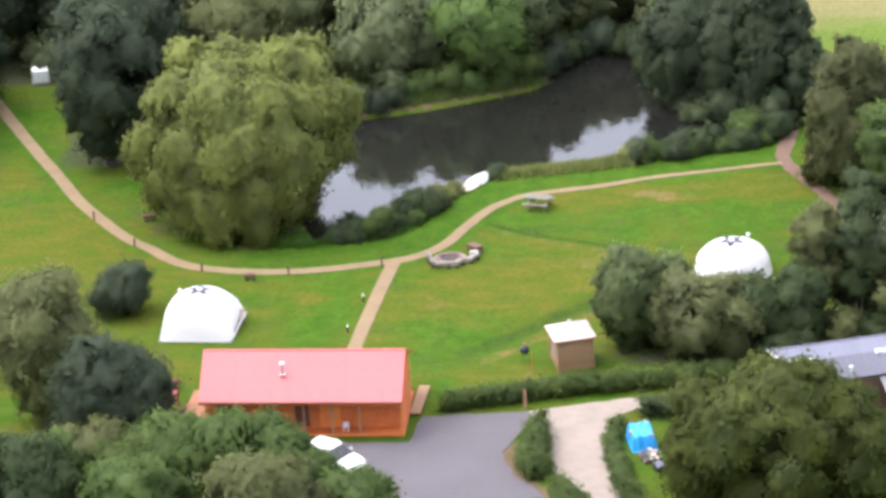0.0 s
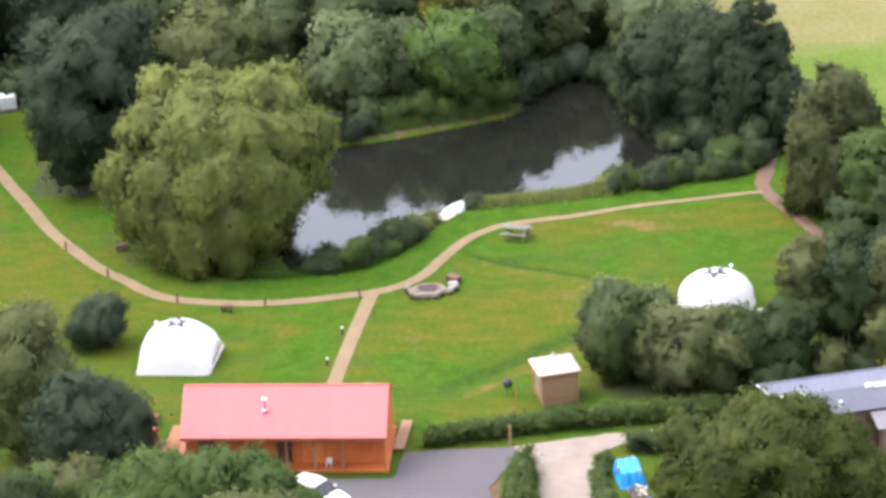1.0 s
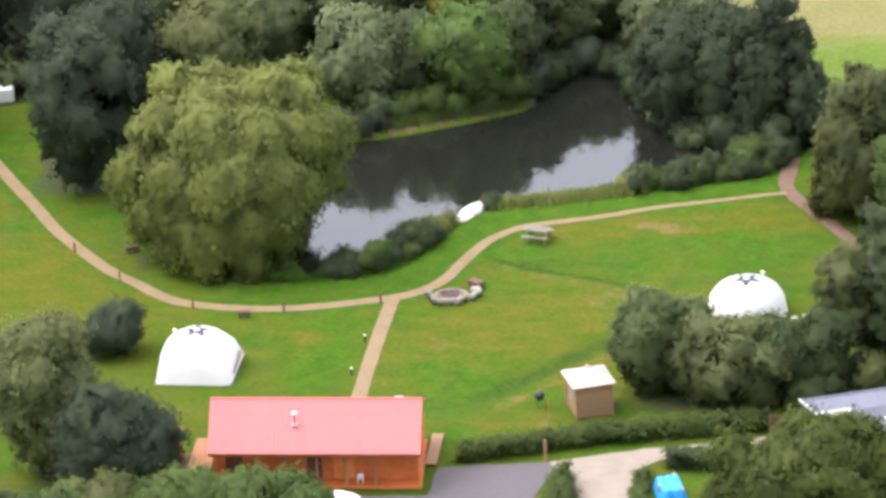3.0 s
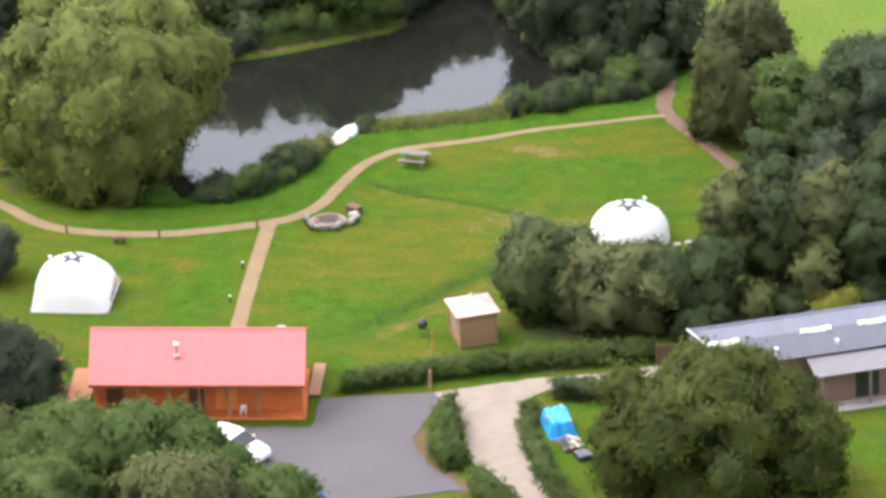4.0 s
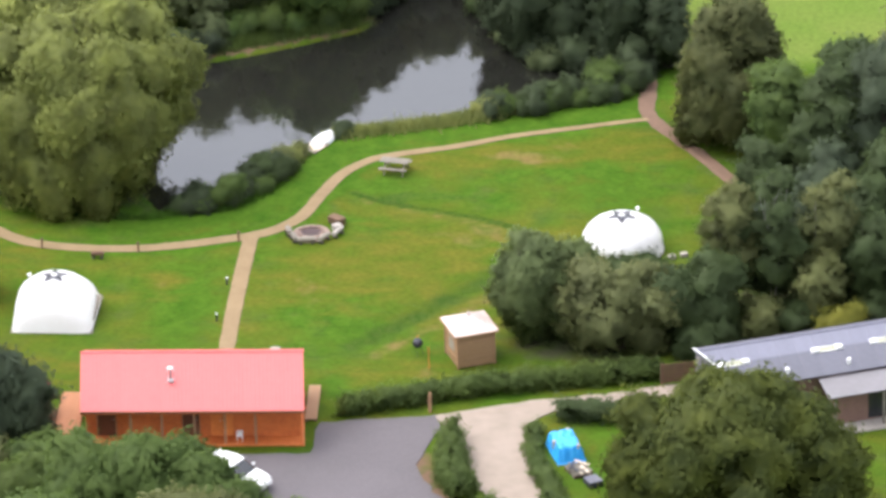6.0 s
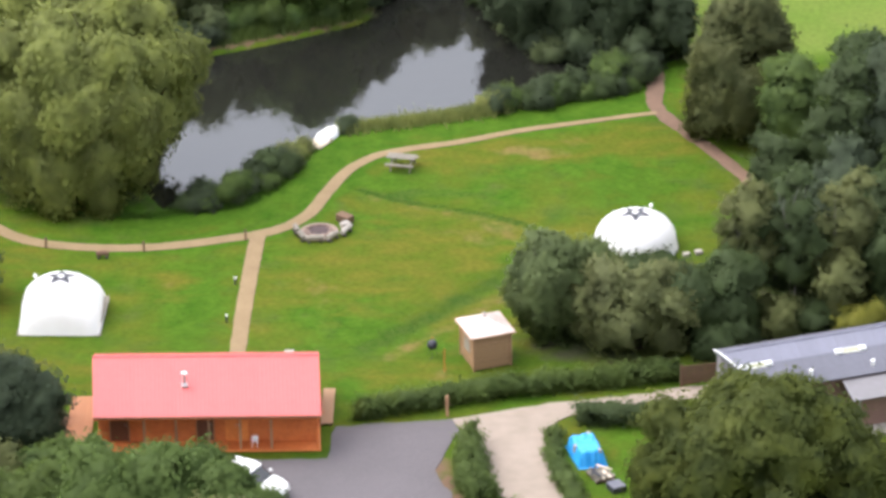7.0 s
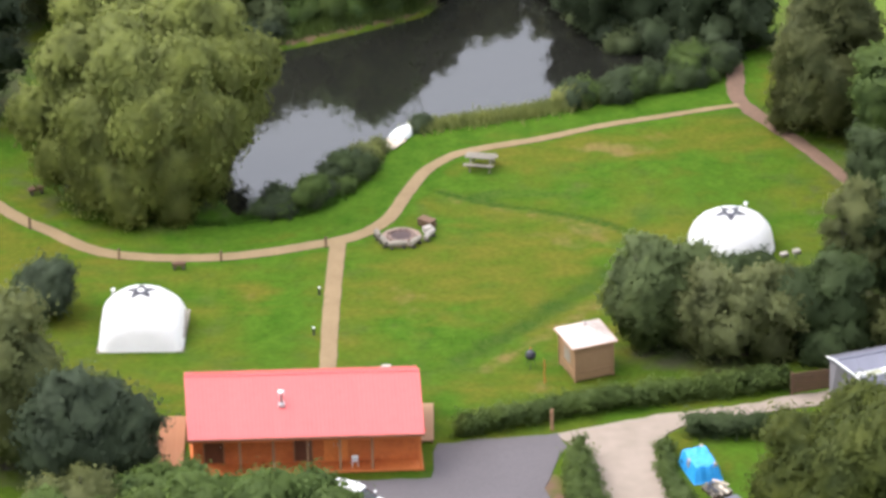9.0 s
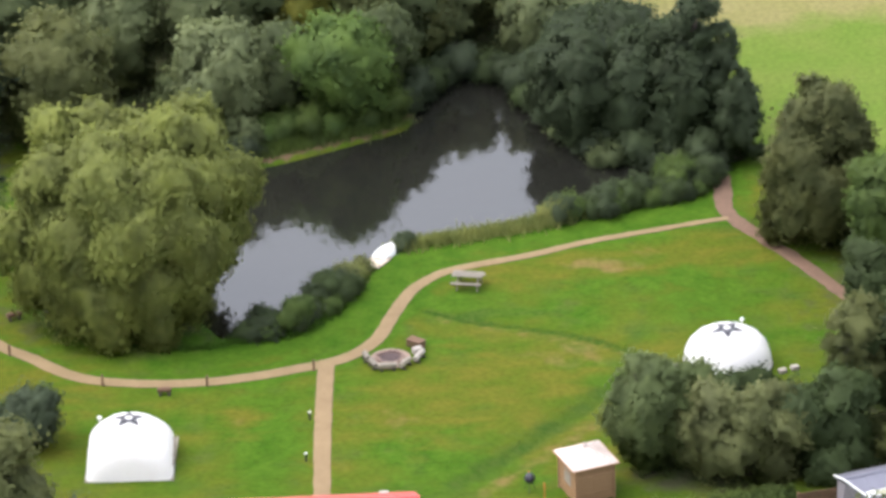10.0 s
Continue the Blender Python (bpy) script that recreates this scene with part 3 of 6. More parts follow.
def sprays(lobes, per_m2, size, rng, floor=0.05, hang=0.0):
    """Places in a loose, feathery layer round the joined form of lobes (centre, radii), with normals that follow the whole form, and its dense heart."""
    core = min(0.80, 0.66 + 0.018 * per_m2)
    per_m2, size = per_m2 * 3.0 + 6, size * 0.54
    P, N, D, S, HV, HN, HT = [], [], [], [], [], [], []
    C = np.array([l[:3] for l in lobes])
    R = np.array([l[3:6] for l in lobes])
    middle, spread = C.mean(0) - (0, 0, 0.5), (np.ptp(C, axis=0).max() + R.max()) / 2
    phase, done = rng.uniform(0, 50), 0

    def form(p, close):
        """Distance from each close lobe, and the smooth outward direction."""
        q = (p[:, None] - C[None, close]) / R[None, close]
        near = np.linalg.norm(q, axis=2)
        g = (q / R[None, close] * np.exp(-((near / 1.5) ** 2))[:, :, None]).sum(1)
        return near.min(axis=1), g / (np.linalg.norm(g, axis=1, keepdims=True) + 1e-9)

    def shade(p, g):
        return 0.42 * g + 0.90 * (p - middle) / spread + 0.38 * sway(p, 2.2, phase)

    for c, r in zip(C, R):
        close = np.where(np.linalg.norm((C - c) / (R + r), axis=1) < 1.6)[0]
        n = int(per_m2 * 12.6 * (r[0] * r[1] * r[2]) ** (2 / 3)) + 6
        d = rng.normal(size=(n, 3))
        d /= np.linalg.norm(d, axis=1, keepdims=True)
        reach = np.clip(rng.normal(1.0, 0.19, n), 0.7, 1.6)
        p = c + d * r * reach[:, None]
        p += 0.40 * r.mean() * sway(p, 2.1 * r.mean(), phase)
        p[:, 2] -= hang * rng.random(n) * r[2]
        # drop what is buried deep in a neighbour
        near, g = form(p, close)
        keep = (near > 0.72) & (p[:, 2] > floor)
        p, g = p[keep], g[keep]
        n = len(p)
        nn = g + 0.45 * rng.normal(size=(n, 3))
        nn /= np.linalg.norm(nn, axis=1, keepdims=True)
        P.append(p), N.append(nn), S.append(size * rng.uniform(0.6, 1.5, n)), D.append(shade(p, g))
        vs, ts = FINER if r.mean() > 0.62 else COARSE
        v = c + vs * r
        v = c + (vs * r + 0.40 * r.mean() * sway(v, 2.1 * r.mean(), phase)) * core
        v[:, 2] = np.maximum(v[:, 2], floor)
        near, g = form(v, close)
        if near.max() > 0.6:
            HV.append(v), HN.append(shade(v, g)), HT.append(ts + done)
            done += len(v)
    return np.concatenate(P), np.concatenate(N), np.concatenate(D), np.concatenate(S), (np.concatenate(HV), np.concatenate(HN), np.concatenate(HT))


def clump(rng, x, y, z, size, count, lobe, flat=0.85, out=(0, 0, 0)):
    """Small lobes over the upper and outer side of one bough's head."""
    lobes = []
    for k in range(count):
        e = rng.normal(size=3) + 0.55 * np.array(out) + (0, 0, 0.35)
        e *= size * 0.64 * rng.uniform(0.7, 1.1) / np.linalg.norm(e)
        s = lobe * rng.uniform(0.85, 1.45)
        lobes.append((x + e[0], y + e[1], z + e[2] * flat, s, s, s * flat))
    return lobes


def crown_lobes(rng, rx, ry, low, top, count, lobe, flat=0.85, even=0.0):
    """An egg-shaped crown of boughs, each a head of small lobes, between two heights."""
    mid, rz = (low + top) / 2, (top - low) / 2
    heads = max(6, count // 6)
    size = min(1.8 * lobe, 0.55 * min(rx, ry), 0.55 * rz)
    lean, turn = rng.normal(0, 0.10, 2), rng.uniform(0, 6.28)
    lobes = []
    for k in range(heads):
        h = 1 - 2 * (k + 0.5) / heads
        a = 2.39996 * k + rng.normal(0, 0.35)
        d = np.array((math.sqrt(1 - h * h) * math.cos(a), math.sqrt(1 - h * h) * math.sin(a), h))
        c = size * rng.uniform(0.9, 1.3)
        f = (1 - even) * (rng.uniform(0.72, 1.10) * (1 + 0.10 * math.sin(3 * a + turn) * (1 - abs(h)))) + even * rng.uniform(0.96, 1.03)
        lobes += clump(rng, d[0] * (rx - c) * f + lean[0] * h * rx, d[1] * (ry - c) * f + lean[1] * h * ry, mid + d[2] * (rz - c * 0.85) * f, c, max(4, count // heads - 1), lobe * rng.uniform(0.75, 1.05), flat, d)
    for k in range(count // 6):
        d = rng.normal(size=3)
        d *= rng.uniform(0.1, 0.6) / np.linalg.norm(d)
        lobes.append((d[0] * rx, d[1] * ry, mid + d[2] * rz, lobe, lobe, lobe))
    return lobes


def wood(rng, lobes, height, thick, stems=1, spread=0.0):
    """Tapered trunk with limbs that reach into the lobes."""
    bm = bmesh.new()
    for k in range(stems):
        a = 6.28 * k / max(stems, 1) + rng.random()
        fx, fy = spread * math.cos(a), spread * math.sin(a)
        pts = [(fx * t + 0.06 * height * t * rng.normal() * 0.3, fy * t + 0.06 * height * t * rng.normal() * 0.3, height * t) for t in (0, 0.12, 0.35, 0.65, 1.0)]
        pts[0] = (0.15 * fx, 0.15 * fy, -0.15)
        tube(bm, pts, [thick * 1.5, thick, thick * 0.8, thick * 0.5, thick * 0.14], 7)
        for l in [lobes[int(i)] for i in rng.choice(len(lobes), min(7, len(lobes)), replace=False)]:
            t = min(0.85, max(0.25, l[2] / max(height, 0.1) * 0.6))
            start = Vector((fx * t, fy * t, height * t))
            end = Vector(l[:3])
            bend = start.lerp(end, 0.5) + Vector((0, 0, 0.1 * (end - start).length))
            tube(bm, [start, bend, end], [thick * 0.4, thick * 0.25, thick * 0.08], 5)
    return bm


def tree(name, label, x, y, height, rx, ry=None, low=0.8, lobes=40, lobe=1.0, leaf=0.30, dense=7, kind="dark", seed=1, thick=None, stems=1, spread=0.0, bark=BARK, group="trees round the pond", custom=None, droop=0.0, long=1.5, category="tree", flat=0.85, even=0.0):
    rng = np.random.default_rng(seed)
    ry = ry or rx
    ob = empty(name, pose(x, y, float(ground_z(x, y)) if not inside(POND, np.array(x), np.array(y)) else -0.2), label, category, group)
    L = custom(rng) if custom else crown_lobes(rng, rx, ry, low, height, lobes, lobe, flat, even)
    part("trunk", wood(rng, L, height * 0.82, thick or 0.035 * height + 0.05, stems, spread), bark, ob)
    P, N, D, S, heart = sprays(L, dense, leaf, rng, 0.05, 1.2 * droop)
    crown = new("crown", leaf_mesh("crown", P, N, D, S, LEAF[kind], rng, droop, long, heart))
    crown.parent = ob
    return ob


# ---- trees ----
def willow_lobes(rng):
    """Heads of the willow's boughs (x, y, z, size), a thick heart and hanging curtains down to the grass."""
    heads = [(-4.4, 0.6, 8.5, 1.2), (-1.4, -0.8, 9.6, 1.3), (1.7, -0.0, 9.9, 1.5), (3.6, 1.6, 9.3, 1.2), (5.5, 1.1, 7.3, 1.1), (-4.7, -0.9, 7.9, 1.4), (-1.3, -3.2, 8.4, 1.7), (2.0, -2.9, 8.5, 1.8), (4.5, -1.7, 7.6, 1.5), (-6.4, -0.9, 5.1, 1.4), (-3.5, -3.3, 5.3, 1.7), (-0.3, -4.2, 5.8, 1.8), (2.4, -3.8, 5.5, 1.8), (4.5, -2.4, 4.9, 1.4), (-5.6, -2.6, 3.2, 1.1), (-2.8, -4.0, 3.0, 1.6), (0.4, -4.7, 3.2, 1.7), (2.8, -3.8, 3.4, 1.3), (-1.4, -4.9, 1.4, 1.1), (1.2, -4.9, 1.4, 1.1)]
    lobes = []
    for x, y, z, c in heads:
        d = np.array((x / 6, y / 4.5, (z - 5.6) / 4.6))
        lobes += clump(rng, x + rng.normal(0, 0.25), y + rng.normal(0, 0.25), z + rng.normal(0, 0.3), c * rng.uniform(0.85, 1.2), int(9 + 4 * c), 0.42 * c + 0.12, 1.05, d)
    for k in range(16):
        a, h = rng.uniform(0.1, 3.0), rng.uniform(-0.5, 0.95)
        d = np.array((math.cos(a), math.sin(a), h))
        lobes += clump(rng, 5.2 * d[0], 4.2 * d[1], 5.6 + 4.2 * h, 1.5, 9, 0.7, 0.95, d)
    lobes += crown_lobes(rng, 6.2, 4.7, 1.9, 10.3, 90, 1.2, 1.1)
    for k in range(20):
        d = rng.normal(size=3)
        d *= rng.uniform(0.3, 0.95) / np.linalg.norm(d)
        lobes.append((5.2 * d[0], 4.2 * d[1], 5.2 + 4.4 * d[2], 1.2, 1.2, 1.2))
    for k in range(110):
        a, f = rng.uniform(0, 6.283), rng.uniform(0.4, 1.0)
        lobes.append((-0.5 + 4.3 * f * math.cos(a), 3.9 * f * math.sin(a), rng.uniform(0.7, 3.6), rng.uniform(0.45, 0.8), rng.uniform(0.45, 0.8), rng.uniform(1.0, 1.8)))
    return [tuple(0.935 * v for v in l) for l in lobes]


tree("willow_tree", "broad pale olive weeping willow by the pond", -2.8, 32.8, 11.8, 6.5, leaf=0.27, dense=15, kind="willow", seed=3, thick=0.45, custom=willow_lobes, droop=0.7, long=2.1)
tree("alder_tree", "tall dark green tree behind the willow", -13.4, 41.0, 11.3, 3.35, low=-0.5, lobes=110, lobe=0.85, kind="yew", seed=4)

# the wood on the far bank and beyond: x, y, height, width, leaves, seed
FAR_BANK = [
    (1.6, 53.6, 6.8, 3.0, "grey"), (8.2, 54.8, 6.6, 3.4, "fresh"), (4.6, 55.2, 6.0, 2.4, "dark"), (10.4, 57.0, 6.6, 2.2, "dark"), (9.6, 60.2, 8.3, 2.4, "olive"), (14.6, 63.6, 7.0, 2.3, "grey"), (11.8, 60.4, 7.6, 2.0, "dark"), (18.8, 61.0, 5.6, 2.0, "grey"), (21.6, 61.2, 5.2, 2.2, "grey"),
    (-7.6, 53.6, 7.4, 3.6, "olive"), (-4.6, 60.0, 7.4, 3.2, "grey"), (0.6, 60.5, 9.6, 3.0, "grey"), (6.2, 61.0, 9.8, 2.6, "yellow"), (3.2, 61.6, 9.2, 2.6, "dark"), (5.6, 66.5, 8.6, 3.0, "fresh"), (-13.5, 53.0, 8.5, 3.6, "dusky"), (-25.0, 50.5, 8.0, 3.4, "dusky"),
    (-10.5, 61.0, 8.2, 3.6, "dark"), (-18, 60, 9.0, 4.0, "dusky"), (12.0, 63.0, 7.9, 2.8, "olive"), (15.4, 66.5, 6.8, 3.0, "olive"), (20.4, 65.0, 7.2, 3.0, "grey"), (17.6, 71.5, 7.4, 3.2, "olive"),
    (-2.0, 67.5, 8.0, 3.8, "dark"), (-9.0, 69.0, 9.0, 4.2, "dark"), (10.4, 71.0, 8.0, 3.4, "grey"), (-17, 70, 10, 4.4, "grey"), (-26, 60, 10, 4.4, "dusky"), (-26, 72, 11, 4.6, "dusky"), (3.4, 74.0, 9.0, 3.8, "olive"),
    (-5.5, 78, 10, 4.4, "dark"), (12, 80, 10, 4.2, "dark"), (-15, 80, 11, 4.6, "dark"), (-27, 46, 9, 4.0, "dusky"), (-34, 54, 10, 4.4, "dusky"), (-35, 66, 11, 4.6, "dark"), (4, 83, 10, 4.2, "grey"), (-24, 84, 11, 4.6, "dark"),
]
for k, (x, y, h, r, kind) in enumerate(FAR_BANK):
    tone = {"dark": "dark green", "grey": "grey-green", "olive": "olive green", "fresh": "fresh bright green", "yellow": "yellowing", "dusky": "shaded dusky green"}[kind]
    tree("woodland_tree", f"{tone} leafy tree in the pond-side wood", x, y, h, r, low=-0.6, lobes=70 + int(8 * r), lobe=0.27 * r, leaf=0.36, dense=4.3, kind=kind, seed=100 + k, group="woodland trees")
rng = np.random.default_rng(88)
UNDER = [(x + rng.normal(0, 0.7), y + rng.normal(0, 0.7)) for y in range(56, 84, 5) for x in range(-30, 25, 5) if x + 0.3 * (y - 50) < 24]
UNDER = [(x, y) for x, y in UNDER if not inside(POND, np.array(x), np.array(y)) and far_from(POND, np.array(x), np.array(y)) > 2.4]
for k, (x, y) in enumerate(UNDER):
    tree("thicket_bush", "rough green undergrowth in the wood", float(x), float(y), 2.2 + 1.2 * math.sin(k * 1.7) ** 2, 2.3, low=-0.5, lobes=24, lobe=0.6, leaf=0.36, dense=4, kind=("grey", "olive", "dark", "deep")[k % 4], seed=700 + k, group="undergrowth", category="bush", thick=0.04)
# taller dark trees that overhang the pond's far end
for k, (x, y, h, r, kind) in enumerate([(21.3, 50.8, 6.8, 2.9, "gloom"), (26.6, 49.2, 7.2, 2.7, "gloom"), (27.3, 49.0, 10.6, 1.7, "gloom"), (28.9, 48.4, 8.2, 1.4, "gloom"), (24.2, 49.9, 7.0, 2.5, "gloom"), (23.6, 54.5, 6.6, 2.9, "gloom"), (29.6, 47.4, 5.4, 1.8, "gloom"), (21.4, 56.2, 6.0, 2.4, "gloom"), (27.0, 53.2, 6.2, 2.2, "gloom"), (20.7, 53.4, 6.4, 2.4, "gloom")]):
    tree("overhanging_tree", "tall dark green tree over the dark water", x, y, h, r, low=-0.8, lobes=110, lobe=0.25 * r, leaf=0.30, dense=8, kind=kind, seed=160 + k, group="overhanging trees")

def cone_lobes(rng):
    """Boughs in tiers that narrow towards a blunt top."""
    lobes = []
    for tier in range(9):
        z, r = 0.5 + tier * 0.92, 3.1 * (1 - (tier / 9.6) ** 1.7)
        for k in range(max(3, int(4.2 * r))):
            a = rng.uniform(0, 6.283)
            lobes += clump(rng, 0.8 * r * math.cos(a), 0.8 * r * math.sin(a), z + rng.normal(0, 0.25), 0.75, 4, 0.55, 0.95, (math.cos(a), math.sin(a), 0.3))
        lobes.append((0, 0, z, 0.6 * r + 0.2, 0.6 * r + 0.2, 0.8))
    return lobes


tree("bronze_tree", "bronze-tinged conical tree beside the earth path", 33.3, 37.7, 9.4, 3.2, dense=8, kind="brown", seed=30, custom=cone_lobes)
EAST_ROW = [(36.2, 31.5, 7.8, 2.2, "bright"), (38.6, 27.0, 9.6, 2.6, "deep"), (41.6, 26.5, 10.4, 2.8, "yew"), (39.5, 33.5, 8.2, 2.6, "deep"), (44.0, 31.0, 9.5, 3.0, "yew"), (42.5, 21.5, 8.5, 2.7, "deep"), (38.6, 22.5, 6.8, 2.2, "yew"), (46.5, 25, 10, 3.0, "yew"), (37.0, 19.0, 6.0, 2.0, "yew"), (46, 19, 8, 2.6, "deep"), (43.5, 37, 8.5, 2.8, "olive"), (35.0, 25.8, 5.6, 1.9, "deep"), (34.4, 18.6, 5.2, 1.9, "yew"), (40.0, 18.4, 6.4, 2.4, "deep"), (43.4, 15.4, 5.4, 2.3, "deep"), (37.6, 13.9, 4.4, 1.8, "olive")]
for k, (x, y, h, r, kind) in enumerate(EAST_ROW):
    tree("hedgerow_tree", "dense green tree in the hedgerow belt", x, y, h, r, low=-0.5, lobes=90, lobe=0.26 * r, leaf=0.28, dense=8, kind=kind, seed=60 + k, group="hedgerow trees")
for k, (x, y, h, r, kind) in enumerate([(32.9, 15.2, 8.4, 1.9, "olive"), (35.2, 14.8, 9.2, 2.1, "deep"), (37.8, 15.6, 8.0, 2.0, "olive"), (40.6, 15.0, 6.4, 2.1, "deep")]):
    tree("birch_tree", "slender birch with pale stems and thin leaves", x, y, h, r, low=0.6, lobes=64, lobe=0.5, leaf=0.24, dense=11, kind=kind, seed=80 + k, thick=0.07, stems=2, spread=0.8, bark=BIRCH, group="birch clump")
for k, (x, y, h, r) in enumerate([(32.4, 11.9, 2.0, 1.4), (34.3, 12.6, 2.4, 1.5), (36.2, 13.1, 2.2, 1.4), (40.2, 13.7, 2.2, 1.5), (42.2, 14.2, 2.5, 1.6), (44.6, 14.9, 2.6, 1.7), (36.9, 28.6, 3.2, 1.5), (35.9, 31.0, 2.8, 1.2), (35.2, 33.6, 2.2, 1.2), (31.2, 10.6, 1.8, 1.3), (25.7, 20.5, 0.85, 0.9), (27.1, 20.3, 0.8, 0.9), (28.5, 20.6, 0.75, 0.8)]):
    tree("underwood_bush", "dark green bush in the belt's underwood", x, y, h, r, low=-0.5, lobes=30, lobe=0.5, leaf=0.24, dense=10, kind=("deep", "olive", "deep")[k % 3], seed=400 + k, group="underwood", category="bush", thick=0.05)
tree("yellow_bush", "low yellow-green bush by the barn", 38.6, 12.6, 1.9, 1.5, 0.8, low=0.1, lobes=16, lobe=0.5, leaf=0.2, dense=14, kind="yellow", seed=90, category="bush")
for k, (x, y, h, rx, ry, kind, lobe) in enumerate([(22.7, 12.4, 6.6, 2.4, 1.9, "thorn", 0.75), (27.1, 11.3, 5.3, 3.5, 2.1, "thicket", 0.8), (30.0, 12.2, 4.6, 2.0, 1.6, "deep", 0.7), (24.5, 12.8, 5.4, 2.2, 1.7, "thorn", 0.7), (32.0, 12.8, 4.8, 1.9, 1.6, "deep", 0.65)]):
    tree("thicket_tree", "rounded grey-green thicket tree by the hedge", x, y, h, rx, ry, low=-0.5, lobes=90, lobe=0.8 * lobe, leaf=0.27, dense=15, kind=kind, seed=70 + k, even=0.5, stems=2, spread=0.7, group="thicket trees")
tree("oak_tree", "large round oak with dense green crown", 33.2, -7.6, 8.4, 6.7, 5.1, low=-2.5, lobes=330, lobe=0.86, leaf=0.28, dense=12, kind="oak", seed=40, thick=0.42, flat=0.8, even=0.75)
for k, (x, y, h, rx, ry, kind) in enumerate([(4.8, -12.9, 7.9, 3.5, 2.6, "hedge"), (7.2, -13.3, 7.0, 2.1, 1.9, "hedge"), (1.4, -12.4, 7.0, 2.4, 2.2, "hedge"), (8.8, -14.8, 6.4, 2.6, 2.0, "hedge"), (11.9, -17.0, 6.2, 2.4, 1.9, "hedge"), (7.4, -19.5, 8.6, 3.4, 2.4, "olive"), (0.6, -18.5, 8.0, 3.4, 2.6, "hedge"), (-6.0, -17.5, 8.6, 3.6, 2.6, "deep")]):
    tree("roadside_tree", "leafy green tree in front of the yard", x, y, h, rx, ry, low=0.8, lobes=150, lobe=0.74, leaf=0.27, dense=9, kind=kind, seed=190 + k, group="roadside trees")
for k, (x, y, h, rx, ry, kind) in enumerate([(-0.6, -4.4, 3.6, 3.0, 2.0, "hedge"), (-4.9, -4.4, 3.6, 2.7, 2.0, "olive"), (-2.2, -7.8, 4.1, 2.5, 2.0, "verge"), (-6.5, -8.4, 4.4, 2.8, 2.0, "hedge"), (2.2, -5.4, 2.4, 1.6, 1.4, "hedge")]):
    tree("yard_shrub", "bushy green shrub at the edge of the yard", x, y, h, rx, ry, low=-0.5, lobes=90, lobe=0.56, leaf=0.26, dense=10, kind=kind, seed=200 + k, group="yard shrubs", category="bush")
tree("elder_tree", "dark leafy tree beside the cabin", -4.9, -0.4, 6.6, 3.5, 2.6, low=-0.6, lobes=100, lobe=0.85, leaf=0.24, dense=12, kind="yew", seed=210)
tree("ash_tree", "pale olive tree west of the cabin", -8.8, 2.2, 8.9, 3.2, 2.6, low=-0.6, lobes=80, lobe=0.95, leaf=0.3, dense=8, kind="olive", seed=211)
tree("sallow_tree", "pale olive sallow on the lawn's edge", -10.4, 10.5, 4.6, 2.6, 2.2, low=0.2, lobes=36, lobe=0.8, leaf=0.28, dense=8, kind="olive", seed=212)
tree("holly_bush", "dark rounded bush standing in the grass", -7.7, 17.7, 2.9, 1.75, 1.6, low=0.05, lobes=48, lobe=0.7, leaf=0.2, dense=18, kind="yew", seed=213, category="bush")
tree("meadow_tree", "olive green tree in the western meadow", -17.5, 12.0, 7.5, 3.2, low=0.3, lobes=40, lobe=1.1, kind="olive", seed=214)

# shrubs on the pond's near bank
rng = np.random.default_rng(17)
BANK_ROWS = [(spline([(3.2, 28.5), (5.4, 29.2), (6.9, 31.0), (7.8, 33.2), (7.6, 33.0)], 0.8), 0.95, ("water_shrub", "hedge", "deep")), (spline([(6.5, 31.6), (7.3, 33.2)], 0.7), 1.7, ("water_shrub", "deep")), (spline([(19.6, 40.9), (22.6, 41.7), (25.4, 42.7), (27.9, 44.6)], 0.7), 1.3, ("water_shrub", "hedge", "deep")), (spline([(22.0, 42.4), (25.0, 43.3), (27.2, 44.8)], 1.0), 1.55, ("water_shrub", "deep"))]
SHRUBS = [(float(x + rng.normal(0, 0.15)), float(y + rng.normal(0, 0.15)), h * rng.uniform(0.65, 1.15), rng.uniform(0.65, 1.1), kinds[n % len(kinds)]) for line, h, kinds in BANK_ROWS for n, (x, y) in enumerate(line)]
for k, (x, y, h, r, kind) in enumerate(SHRUBS + [(8.1, 34.1, 1.0, 0.7, "olive"), (8.5, 34.9, 0.8, 0.6, "reed"), (8.9, 35.6, 0.7, 0.5, "olive"), (25.9, 43.6, 2.3, 1.0, "bright"), (3.9, 29.0, 1.5, 1.3, "water_shrub"), (5.2, 29.3, 1.6, 1.25, "hedge"), (2.9, 28.6, 1.0, 0.8, "deep"), (11.2, 38.2, 0.9, 0.6, "water_shrub"), (19.2, 40.6, 0.9, 0.8, "reed")]):
    tree("bank_shrub", "low dark shrub on the pond bank", x, y, h, r, low=-0.35, lobes=26, lobe=0.40, leaf=0.2, dense=20, kind=kind, seed=230 + k, group="bank shrubs", category="bush", thick=0.05)

